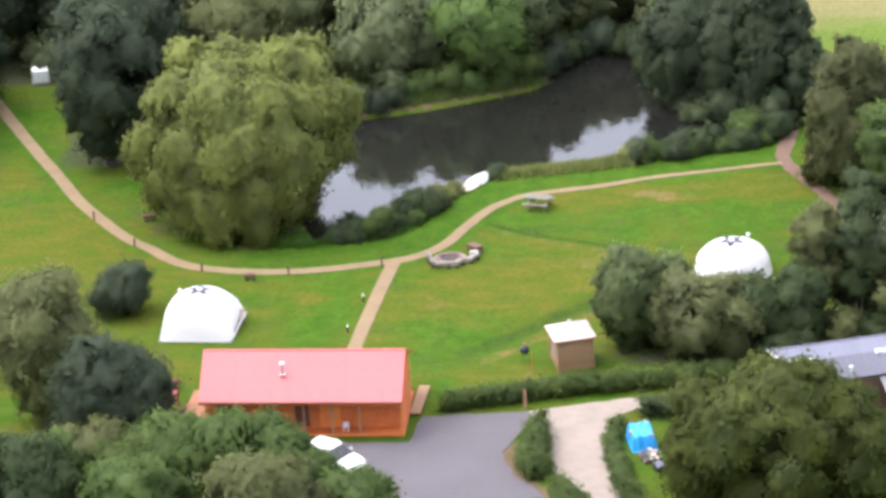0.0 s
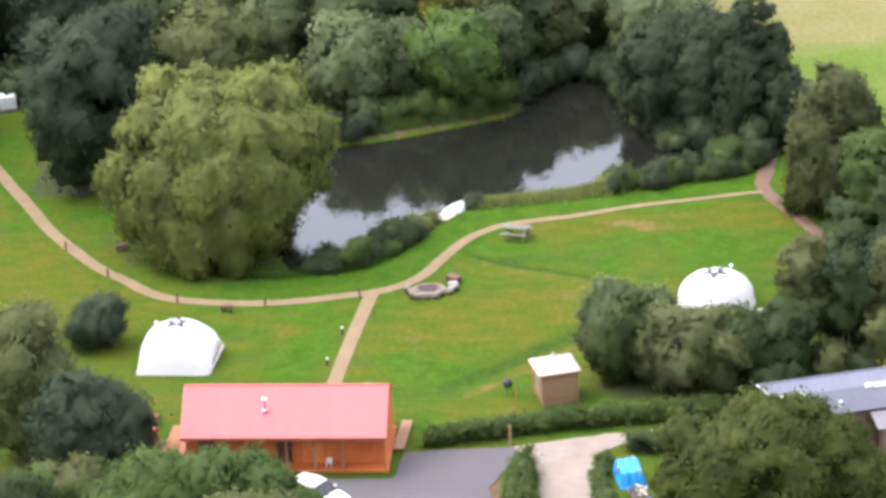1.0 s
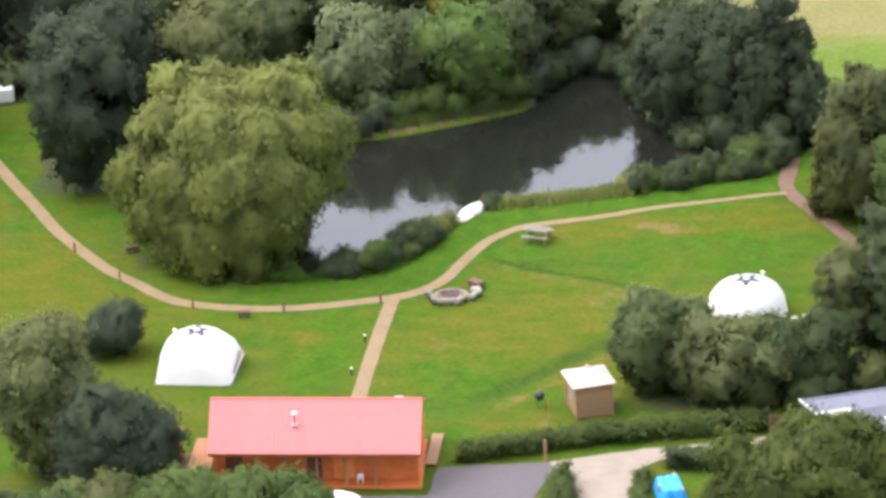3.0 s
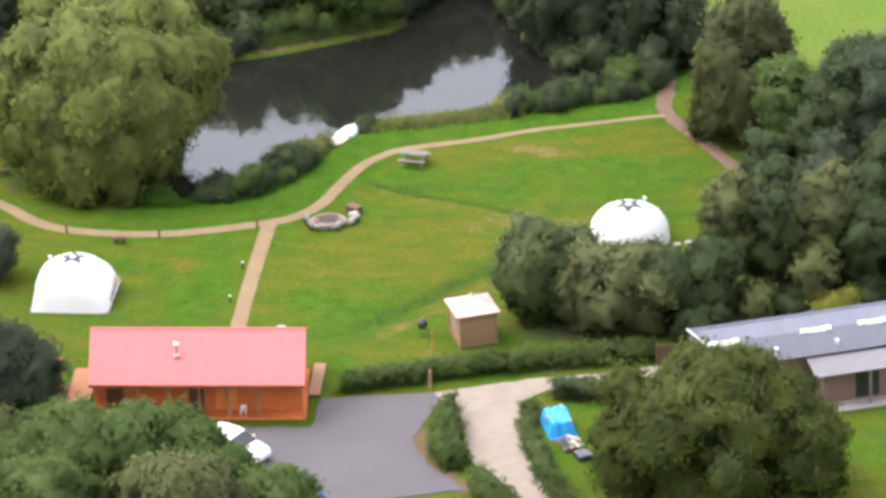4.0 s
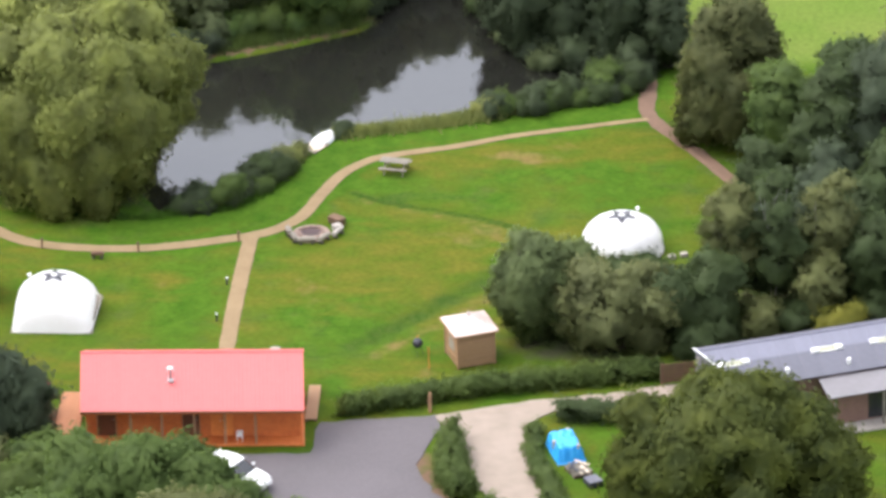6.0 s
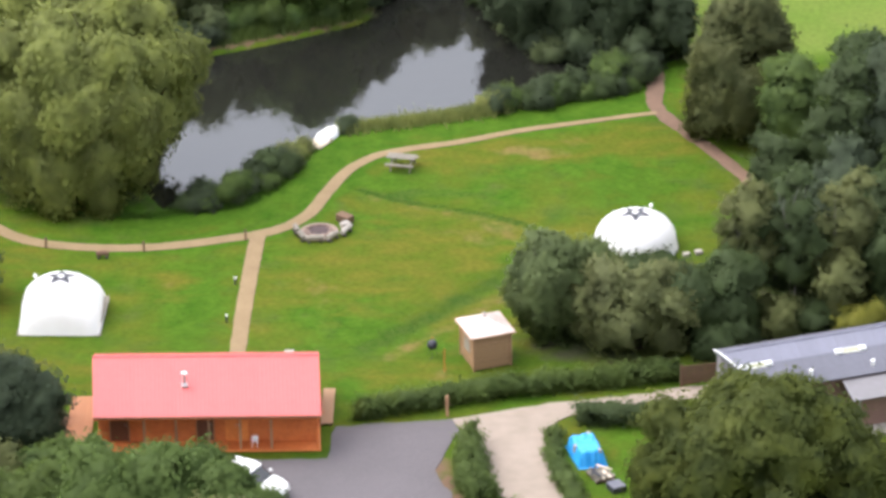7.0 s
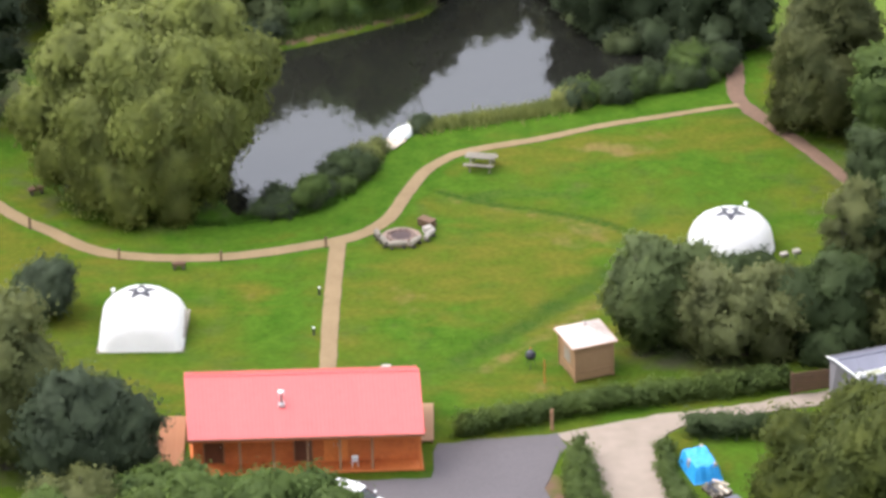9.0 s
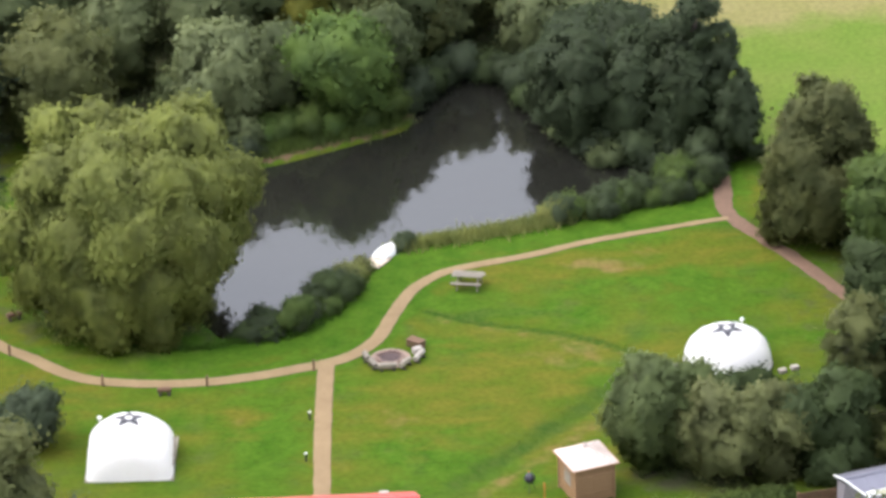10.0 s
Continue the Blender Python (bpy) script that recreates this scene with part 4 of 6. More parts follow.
# brambles that close the far bank under the trees; darker ones stand for the inlet's shade
BRAMBLE = spline([(-6, 48.0), (-1, 48.8), (2.2, 49.8), (3.6, 52.0), (7.5, 53.2), (10.8, 54.6), (12.2, 57.0), (13.7, 59.6), (16.4, 60.0), (18.4, 57.4), (20.1, 53.0), (21.8, 49.2), (24.0, 47.5), (26.6, 47.0), (28.0, 45.8)], 1.3)
for k, (x, y) in enumerate(BRAMBLE):
    tree("bramble_bush", "tangled green bramble on the far bank", float(x), float(y), 1.7 + 0.5 * math.sin(k * 2.3), 1.35, 1.2, low=-0.5, lobes=16, lobe=0.5, leaf=0.24, dense=9, kind=("verge", "fresh", "hedge")[k % 3] if 3.2 < x < 11.2 else ("deep", "gloom", "yew")[k % 3] if 11.2 < x < 20.5 else ("dark", "water_shrub", "dusky")[k % 3], seed=300 + k, group="brambles", category="bush", thick=0.04)


def hedge(name, label, line, widths, height, kind, seed, dense=24, leaf=0.17):
    """A hedge clipped by hand: leaves over an uneven ridge along a line; widths at its start, middle and end."""
    rng = np.random.default_rng(seed)
    pts = spline(line, 0.45)
    ob = empty(name, pose(*pts[0], 0), label, "hedge")
    lobes = []
    for k, p in enumerate(pts):
        w = float(np.interp(k / (len(pts) - 1), (0, 0.5, 1), widths))
        for z in (0.28, 0.72):
            rows = (0,) if w < 1.5 else (-0.25 * w, 0.25 * w)
            for off in rows:
                half = 0.5 * w / (1 if len(rows) == 1 else 1.7)
                lobes.append((p[0] - pts[0][0] + off + rng.normal(0, 0.08), p[1] - pts[0][1] + rng.normal(0, 0.08), height * z * rng.uniform(0.9, 1.1), half * rng.uniform(0.8, 1.15), half * rng.uniform(0.8, 1.15), 0.36 * height * rng.uniform(0.8, 1.2)))
    P, N, D, S, heart = sprays(lobes, dense, leaf, rng, 0.0)
    D = np.c_[N[:, :2], N[:, 2] + 0.3]
    new("foliage", leaf_mesh("foliage", P, N, D, S, LEAF[kind], rng, heart=heart)).parent = ob
    bm = bmesh.new()
    for p in pts[::2]:
        q = p - pts[0]
        tube(bm, [(q[0], q[1], -0.05), (q[0] + rng.normal(0, 0.06), q[1], height * 0.45), (q[0] + rng.normal(0, 0.1), q[1], height * 0.85)], [0.04, 0.03, 0.012], 5)
    tagged(part("branchwork", bm, BARK, ob), kind="stuff")
    return ob


hedge("lane_hedge", "long clipped green hedge along the lane", [(13.2, 4.0), (17.3, 5.35), (20.8, 6.35), (24.2, 7.05), (29.0, 7.7)], (1.15, 1.15, 1.1), 1.1, "verge", 50)
hedge("garden_hedge", "short dark green hedge beside the lane", [(24.5, 3.3), (26.6, 3.2), (28.5, 3.2)], (1.35, 1.3, 1.2), 1.1, "deep", 51, 22)
hedge("verge_hedge", "low rough green hedge along the lane verge", [(22.85, 2.0), (22.85, -0.5), (23.6, -3.7), (24.7, -7.2), (25.8, -9.6)], (0.9, 1.25, 1.3), 0.55, "verge", 52)
hedge("island_shrubs", "teardrop bed of green shrubs in the yard", [(18.7, 1.3), (18.75, -1.0), (18.9, -3.4), (19.4, -4.9)], (0.7, 1.7, 1.6), 1.2, "verge", 53)
hedge("south_island_shrubs", "clump of green shrubs beside the lane", [(21.0, -7.4), (21.6, -8.7), (22.6, -10.6)], (1.2, 1.6, 1.5), 1.3, "verge", 54)

# reeds along the water and rough tufts on the lawn
rng = np.random.default_rng(7)


def tufts(name, label, line, count, spread, height, kind, seed, lift=0.0):
    rng = np.random.default_rng(seed)
    pts = np.asarray(line)[rng.integers(0, len(line), count)] + rng.normal(0, spread, (count, 2))
    z = np.maximum(ground_z(pts[:, 0], pts[:, 1]), -0.2) + lift
    size = height * rng.uniform(0.5, 1.25, count)
    P = np.c_[pts, z + size * 0.45]
    N = np.c_[rng.normal(size=(count, 2)), 0.25 * rng.normal(size=count)]
    N /= np.linalg.norm(N, axis=1, keepdims=True)
    up = np.c_[0.25 * rng.normal(size=(count, 2)), np.ones(count)]
    side = np.cross(up, N)
    side /= np.linalg.norm(side, axis=1, keepdims=True)
    s = size[:, None]
    verts = np.stack([P - up * s * 0.5 - side * s * 0.10, P - up * s * 0.5 + side * s * 0.10, P + up * s * 0.5 + side * s * 0.25 * rng.normal(size=(count, 1))], 1).reshape(-1, 3)
    data = bpy.data.meshes.new(name)
    data.from_pydata(verts.tolist(), [], np.arange(count * 3).reshape(-1, 3).tolist())
    data.materials.append(LEAF[kind])
    return tagged(new(name, data), label, "grass", kind="stuff")


REEDS = spline([(10.9, 38.3), (13.8, 38.9), (17.8, 40.1), (20.4, 41.2)], 0.1)
tufts("reeds", "tawny reeds along the pond's edge", REEDS, 5200, 0.42, 0.55, "reed", 11)
tufts("far_reeds", "olive rushes on the far bank", spline([(3.0, 49.3), (6.7, 51.1), (9.5, 52.5), (12.2, 54.4)], 0.1), 700, 0.20, 0.22, "olive", 12)
tufts("far_bank_grass", "tall rank grass on the far bank", spline([(3.4, 51.0), (6.8, 52.5), (10.8, 54.3)], 0.1), 9000, 0.55, 0.55, "verge", 13)
tufts("ditch_grass", "coarse dark grass along a shallow ditch", spline(DITCH, 0.1), 700, 0.18, 0.16, "turf", 14)
tufts("bank_grass", "coarse green grass on a low bank", spline(BANK + (-0.4, 0.3), 0.1), 1300, 0.5, 0.13, "verge", 15)
tufts("shore_grass", "long grass along the pond's shore", spline([(-5, 28.6), (0, 27.4), (2.6, 27.8), (5.6, 28.6), (7.3, 30.8), (8.8, 34.6)], 0.1), 2500, 0.22, 0.32, "turf", 16)


# ---- timber cabin with red roof ----
def cabin():
    L, D, wall_y, back_y, eave, ridge, ridge_y = 11.25, 6.75, 1.45, 6.2, 2.38, 3.98, 3.37
    ob = empty("timber_cabin", pose(0, 0, 0), "orange-stained timber cabin with a red metal roof", "cabin")
    # walls of stacked logs, with the door and window openings left out
    openings = [(0.75, 1.75, 0.0, 2.0), (5.1, 6.0, 0.0, 2.0)]
    front = part("wall", boxed((0.25, wall_y, 0.12), (11.15, wall_y + 0.12, 0.15)), TIMBER, ob)
    z = 0.155
    while z < 2.42:
        x = 0.25
        for a, b, lo, hi in openings + [(11.15, 12, 0, 9)]:
            if lo - 0.05 <= z < hi or a > 11:
                if a > x:
                    part("log", boxed((x, wall_y, z), (min(a, 11.15), wall_y + 0.12, z + 0.145), 0.025), TIMBER, front)
                x = b
        z += 0.15
    for name, lo, hi in (("wall", (0.25, wall_y + 0.14, 0.1), (0.37, back_y, 0.25)), ("wall", (11.03, wall_y + 0.14, 0.1), (11.15, back_y, 0.25))):
        end_wall = part(name, boxed(lo, (hi[0], hi[1], 0.115)), TIMBER, ob)
        for k in range(22):
            z = 0.12 + 0.15 * k
            rise = max(0, z + 0.15 - eave) / (ridge - eave)
            if rise < 1:
                y0, y1 = max(lo[1], ridge_y * rise + 0.35), min(hi[1], D - (D - ridge_y) * rise - 0.35)
                if y1 > y0:
                    part("log", boxed((lo[0], y0, z), (hi[0], y1, z + 0.145), 0.025), TIMBER, end_wall)
    back = part("wall", boxed((0.25, back_y, 0.12), (11.15, back_y + 0.12, 0.15)), TIMBER, ob)
    for k in range(15):
        part("log", boxed((0.25, back_y, 0.155 + 0.15 * k), (11.15, back_y + 0.12, 0.30 + 0.15 * k), 0.025), TIMBER, back)
    part("floor_deck", boxed((0.12, 0.52, 0.0), (11.3, 6.35, 0.12), 0.02), TIMBER, ob, "orange timber veranda deck")
    # roof: two slopes of ribbed sheets, overlapping side by side
    for side in (0, 1):
        y0 = 0.0 if side == 0 else D
        roof = part("roof", slab4(bmesh.new(), [(0.06, y0, eave - 0.05), (L, y0, eave - 0.05), (L, ridge_y, ridge - 0.05), (0.06, ridge_y, ridge - 0.05)] if side == 0 else [(L, y0, eave - 0.05), (0.06, y0, eave - 0.05), (0.06, ridge_y, ridge - 0.05), (L, ridge_y, ridge - 0.05)], 0.06), TIMBER, ob)
        n = 11
        w = (L + 0.10) / n
        bm = bmesh.new()
        up = Vector((0, ridge_y - y0, ridge - eave)).normalized()
        run = math.hypot(ridge_y - y0, ridge - eave) + 0.06
        prof = []
        for k in range(5):
            for dx, dz in ((0.0, 0.0), (0.14, 0.0), (0.16, 0.007), (0.19, 0.007)):
                prof.append((k * w / 5 + dx * w / 5 / 0.2135, dz))
        prof.append((w, 0.0))
        nrm = Vector((0, -up.z, up.y)) if side == 0 else Vector((0, up.z, -up.y)) * 1
        nrm = nrm if nrm.z > 0 else -nrm
        lo = [bm.verts.new(Vector((x, y0, eave - 0.0)) - 0.06 * up + nrm * h) for x, h in prof]
        hi = [bm.verts.new(Vector((x, y0, eave)) + up * (run - 0.06) + nrm * h) for x, h in prof]
        for k in range(len(prof) - 1):
            f = bm.faces.new((lo[k], lo[k + 1], hi[k + 1], hi[k]))
            if f.normal.dot(nrm) < 0:
                f.normal_flip()
        data = mesh_of("roof_sheet", bm, ROOF_RED)
        for k in range(n):
            s = new("roof_sheet", data)
            s.parent, s.location = roof, (0.02 + k * w, 0, 0.004 * (k % 2))
    bm = bmesh.new()
    slab4(bm, [(0.01, ridge_y - 0.09, ridge + 0.0), (L + 0.14, ridge_y - 0.09, ridge + 0.0), (L + 0.14, ridge_y, ridge + 0.03), (0.01, ridge_y, ridge + 0.03)], 0.012)
    slab4(bm, [(L + 0.14, ridge_y + 0.09, ridge + 0.0), (0.01, ridge_y + 0.09, ridge + 0.0), (0.01, ridge_y, ridge + 0.03), (L + 0.14, ridge_y, ridge + 0.03)], 0.012)
    part("ridge_cap", bm, ROOF_RED, ob)
    for x in (0.02, L + 0.08):
        for y0 in (0.0, D):
            bm = bmesh.new()
            c = [(x, y0, eave - 0.13), (x + 0.04, y0, eave - 0.13), (x + 0.04, ridge_y, ridge - 0.13), (x, ridge_y, ridge - 0.13)]
            slab4(bm, c, 0.12)
            part("bargeboard", bm, TIMBER, ob)
    part("gutter", tubed([(0.03, -0.06, eave - 0.08), (5, -0.06, eave - 0.09), (L + 0.1, -0.06, eave - 0.10)], [0.055] * 3, 8), RECESS, ob)
    part("fascia", boxed((0.06, -0.01, eave - 0.24), (L, 0.03, eave - 0.05)), TIMBER, ob)
    # veranda posts with braces
    for x in (0.3, 2.5, 4.1, 5.75, 7.3, 8.85, 11.15):
        p = part("post", boxed((x - 0.06, 0.60, 0.12), (x + 0.06, 0.72, eave + 0.16), 0.012), TIMBER_PALE if 2 < x < 9 else TIMBER, ob)
        part("brace", tubed([(x, 0.66, 1.8), (x + 0.35, 0.66, 2.22)], [0.03, 0.03], 4), TIMBER, p)
    for a, b, lo, hi in openings:
        d = part("door", boxed((a + 0.06, wall_y + 0.06, 0.155), (b - 0.06, wall_y + 0.10, hi), 0.01), RECESS, ob, "dark brown boarded door")
        part("handle", tubed([(b - 0.16, wall_y + 0.03, 1.0), (b - 0.16, wall_y + 0.03, 1.15)], [0.014, 0.014], 6), STEEL, d)
        f = bmesh.new()
        for x0, x1, z0, z1 in ((a, a + 0.06, max(lo, 0.12), hi), (b - 0.06, b, max(lo, 0.12), hi), (a, b, hi, hi + 0.06)):
            box(f, (x0, wall_y - 0.02, z0), (x1, wall_y + 0.055, z1))
        part("frame", f, TIMBER_PALE, d)
    for x0 in (6.55, 7.15):
        leaf = part("door", boxed((x0, wall_y - 0.045, 0.16), (x0 + 0.57, wall_y - 0.005, 2.0), 0.01), TIMBER_BRIGHT, ob, "bright orange boarded door leaf")
        part("handle", tubed([(x0 + (0.5 if x0 < 7 else 0.07), wall_y - 0.07, 1.0), (x0 + (0.5 if x0 < 7 else 0.07), wall_y - 0.07, 1.15)], [0.014, 0.014], 6), STEEL, leaf)
    # flue through the front slope
    z = eave + (ridge - eave) * 1.7 / ridge_y
    flue = part("flue", tubed([(4.62, 1.7, z - 0.1), (4.62, 1.7, z + 0.62)], [0.085, 0.085], 12), STEEL, ob, "short steel stove flue")
    part("cowl", tubed([(4.62, 1.7, z + 0.66), (4.62, 1.7, z + 0.72), (4.62, 1.7, z + 0.80)], [0.15, 0.15, 0.03], 12), WHITE, flue)
    part("flashing", boxed((4.46, 1.50, z - 0.06), (4.78, 1.86, z + 0.10), 0.03), STEEL, flue, "pale flashing collar")
    part("vent", boxed((9.65, D - 0.5, eave + 0.02), (10.15, D - 0.2, eave + 0.26), 0.05), SLAB, ob, "pale vent box on the rear slope")
    # the plan is slightly out of square
    for data in {o.data for o in ob.children_recursive}:
        for v in data.vertices:
            v.co.x -= 0.062 * v.co.y
    return ob


cabin()
chair = empty("garden_chair", pose(7.95, 0.95, 0.12) @ Matrix.Diagonal((0.75, 0.75, 0.75, 1)), "small white garden chair on the veranda", "chair")
part("seat", boxed((-0.22, -0.2, 0.40), (0.22, 0.2, 0.44), 0.015), WHITE, chair)
part("backrest", boxed((-0.22, 0.16, 0.46), (0.22, 0.20, 0.68), 0.015), WHITE, chair)
for a in (-0.2, 0.16):
    for b in (-0.18, 0.14):
        part("leg", boxed((a, b, 0), (a + 0.04, b + 0.04, 0.40)), WHITE, chair)
bin_ = empty("wheelie_bin", pose(0.05, -0.05, 0), "grey wheeled bin by the veranda", "bin")
part("body", boxed((-0.27, -0.3, 0.05), (0.27, 0.3, 0.98), 0.05), BLACK, bin_)
part("lid", boxed((-0.29, -0.34, 0.985), (0.29, 0.32, 1.06), 0.03), STEEL, bin_)
for a in (-0.22, 0.17):
    part("wheel", tubed([(a, 0.3, 0.1), (a + 0.05, 0.3, 0.1)], [0.1, 0.1], 12), RUBBER, bin_)

# planked ramps at both ends of the cabin
for x0, x1, y0, y1, tone in ((11.12, 11.74, 3.2, 7.0, "pale planked timber ramp at the cabin's end"), (-1.62, -0.35, 1.4, 6.4, "warm brown planked timber deck at the cabin's end")):
    deck = empty("timber_ramp", pose((x0 + x1) / 2, (y0 + y1) / 2, 0), tone, "ramp")
    w, n = (x1 - x0), int((y1 - y0) / 0.15)
    for k in (-1, 1):
        part("bearer", boxed((k * w * 0.38 - 0.04, -(y1 - y0) / 2, 0.0), (k * w * 0.38 + 0.04, (y1 - y0) / 2, 0.14)), TIMBER_BROWN, deck)
    data = mesh_of("plank", boxed((-w / 2, -0.07, 0.14), (w / 2, 0.07, 0.175), 0.006), TIMBER_PALE if x0 > 0 else TIMBER_WARM)
    for k in range(n):
        p = new("plank", data)
        p.parent, p.location = deck, (0.01 * math.sin(k * 2.7), -(y1 - y0) / 2 + 0.075 + 0.15 * k, 0)
# small red-roofed log store west of the cabin
store = empty("log_store", pose(-2.4, 3.95, 0) @ Matrix.Diagonal((0.75, 0.95, 1, 1)), "small timber log store with a red metal roof", "log store")
for a in (-0.4, 0.34):
    for b in (-0.5, 0.44):
        part("post", boxed((a, b, 0), (a + 0.06, b + 0.06, 1.35 + 0.25 * (b > 0))), TIMBER, store)
part("back_panel", boxed((-0.4, 0.51, 0.1), (0.4, 0.54, 1.5)), TIMBER, store)
part("roof", slab4(bmesh.new(), [(-0.55, -0.7, 1.32), (0.55, -0.7, 1.32), (0.55, 0.65, 1.68), (-0.55, 0.65, 1.68)], 0.04), ROOF_RED, store, "red metal sheet roof")
bm = bmesh.new()
for r in range(5):
    for c in range(5):
        tube(bm, [(-0.28 + 0.14 * c, -0.4, 0.12 + 0.15 * r), (-0.28 + 0.14 * c, 0.4, 0.12 + 0.15 * r)], [0.07, 0.065], 7)
part("log_stack", bm, LOG_PALE, store)


# ---- dome tents ----
def dome_tent(name, label, x, y, turn, square, flue_at, wall=0.78, top=2.34, R=2.15, drop=0.0, star=0.0):
    ob = empty(name, pose(x, y, 0, 0, 0, turn), label, "tent", "dome tents")
    n = 64

    def ring(t):
        """Radius and height up the side, and how square it is."""
        if t < 0.3:
            s = t / 0.3
            return R * (1.04 - 0.04 * s), 0.02 + wall * s, (1 - t / 0.75) ** 1.4
        a = (t - 0.3) / 0.7 * math.pi / 2
        return R * math.cos(a) ** 0.92, wall + 0.02 + (top - wall) * math.sin(a), max(0.0, 1 - t / 0.75) ** 1.4
    bm, rows = bmesh.new(), []
    for t in np.linspace(0, 0.93, 22):
        r, z, sq = ring(t)
        row = []
        for k in range(n):
            a = 2 * math.pi * k / n
            c, s = math.cos(a), math.sin(a)
            p = 2 + 12 * sq * sq * square
            q = (abs(c) ** p + abs(s) ** p) ** (-1 / p)
            # slack cloth between ten ribs
            sag = 1 - 0.010 * abs(math.sin(5 * a)) * (t > 0.05)
            row.append(bm.verts.new((r * q * c * sag, r * q * s * sag * (1.02 if square else 1), z - 0.02 * abs(math.sin(5 * a)) * t)))
        rows.append(row)
    for a, b in zip(rows, rows[1:]):
        for k in range(n):
            j = (k + 1) % n
            bm.faces.new((a[k], a[j], b[j], b[k])).smooth = True
    canvas = part("canvas", bm, CANVAS, ob)
    # clear star-shaped crown light with a cap
    bm = bmesh.new()
    rows = []
    for u in np.linspace(0.08, 1.0, 6):
        row = []
        for k in range(30):
            t = 1 - (1 - (0.835, 0.88, 0.915, 0.928, 0.915, 0.88)[k % 6]) * u
            r, z, _ = ring(min(t, 0.985))
            a = 2 * math.pi * k / 30 - math.pi / 2 - radians(turn) + radians(star)
            row.append(bm.verts.new((r * 1.02 * math.cos(a), r * 1.02 * math.sin(a), z + 0.035)))
        rows.append(row)
    for a, b in zip(rows, rows[1:]):
        for k in range(30):
            bm.faces.new((a[k], a[(k + 1) % 30], b[(k + 1) % 30], b[k]))
    part("crown_light", bm, DARK_FILM, ob, "dark star-shaped clear crown panel")
    part("crown_cap", tubed([(0, 0, top + 0.0), (0, 0, top + 0.09), (0, 0, top + 0.13)], [0.20, 0.17, 0.06], 14), CANVAS, ob)
    for k in range(10):
        a = 2 * math.pi * (k + 0.5) / 10
        pts = []
        for t in np.linspace(0.02, 0.86, 12):
            r, z, sq = ring(t)
            p = 2 + 12 * sq * sq * square
            q = (abs(math.cos(a)) ** p + abs(math.sin(a)) ** p) ** (-1 / p)
            pts.append((r * q * math.cos(a) * 1.0, r * q * math.sin(a) * 1.0, z))
        part("seam", tubed(pts, [0.018] * 12, 5), CANVAS, ob)
    fx, fy = flue_at
    peak = top - drop
    flue = part("flue", tubed([(fx, fy, 0.7), (fx, fy, peak - 0.1)], [0.05, 0.05], 8), STEEL, ob, "thin stove flue")
    part("cowl", tubed([(fx, fy, peak - 0.1), (fx, fy, peak - 0.02), (fx, fy, peak + 0.04)], [0.11, 0.11, 0.02], 10), WHITE, flue)
    part("groundsheet", boxed((-2.2, -2.2, 0.004), (2.2, 2.2, 0.022), 0.005) if square else tubed([(0, 0, 0.004), (0, 0, 0.02)], [R + 0.12, R + 0.12], 40), TIMBER_GREY, ob, "grey groundsheet showing round the canvas")
    return ob


west_tent = dome_tent("dome_tent", "white canvas dome tent with a square skirted base", -2.85, 15.55, -2, 1.0, (-1.55, 1.35), R=2.06, drop=0.55, star=36)
part("awning_flap", slab4(bmesh.new(), [(2.04, 1.0, 0.75), (2.08, -1.2, 0.25), (2.16, -1.1, 0.25), (2.34, 1.1, 0.7)], 0.02), LOG_PALE, west_tent, "cream canvas side flap")
dome_tent("dome_tent", "white canvas dome tent with a round base", 27.16, 23.1, 12, 0.0, (1.05, 0.9), 0.5, 2.0, 2.18)
for x, y, label in ((29.85, 21.9, "small pale step beside the dome tent"), (30.5, 22.2, "small pale crate beside the dome tent"), (24.45, 23.0, "small pale block behind the dome tent")):
    part("block", boxed((-0.2, -0.16, 0), (0.2, 0.16, 0.2), 0.02), SLAB, empty("tent_step", pose(x, y, float(ground_z(x, y)), 0, 0, 20), label, "step"))


# ---- shed with low hipped roof ----
shed = empty("garden_shed", pose(19.35, 10.25, 0, 0, 0, 20), "small honey-brown timber shed with pale hipped roof", "shed")
SW, SD, SH = 1.0, 1.05, 1.98
for name, a, b in (("wall", (-SW, -SD), (SW, -SD)), ("wall", (SW, -SD), (SW, SD)), ("wall", (SW, SD), (-SW, SD)), ("wall", (-SW, SD), (-SW, -SD))):
    ln = math.hypot(b[0] - a[0], b[1] - a[1])
    m = pose(a[0], a[1], 0, 0, 0, math.degrees(math.atan2(b[1] - a[1], b[0] - a[0])))
    w = part(name, boxed((0.04, 0.045, 0.05), (ln - 0.04, 0.06, SH), 0, m), SHED_WOOD, shed)
    data = mesh_of("board", boxed((0.004, 0.0, 0.06), (0.121, 0.04, SH), 0.006), SHED_WOOD)
    for k in range(int((ln - 0.04) / 0.125)):
        board = new("board", data)
        board.parent, board.matrix_basis = w, m @ pose(0.03 + k * 0.125, -0.008 * (k % 2), 0)
    for k in (0.5, 1.4):
        part("rail", boxed((0.04, -0.035, k), (ln - 0.04, -0.002, k + 0.07), 0, m), SHED_WOOD, w)
for a, b in ((-SW, -SD), (SW, -SD), (SW, SD), (-SW, SD)):
    part("corner_post", boxed((a - 0.05, b - 0.05, 0), (a + 0.05, b + 0.05, SH), 0.01), TIMBER_PALE, shed)
# pale panel added where the side door looks lighter
part("door_panel", boxed((-SW - 0.03, -0.45, 0.75), (-SW - 0.004, 0.35, 1.55), 0.008), LOG_PALE, shed, "pale door panel in the side wall")
bm = bmesh.new()
e, o = SH + 0.02, 0.2
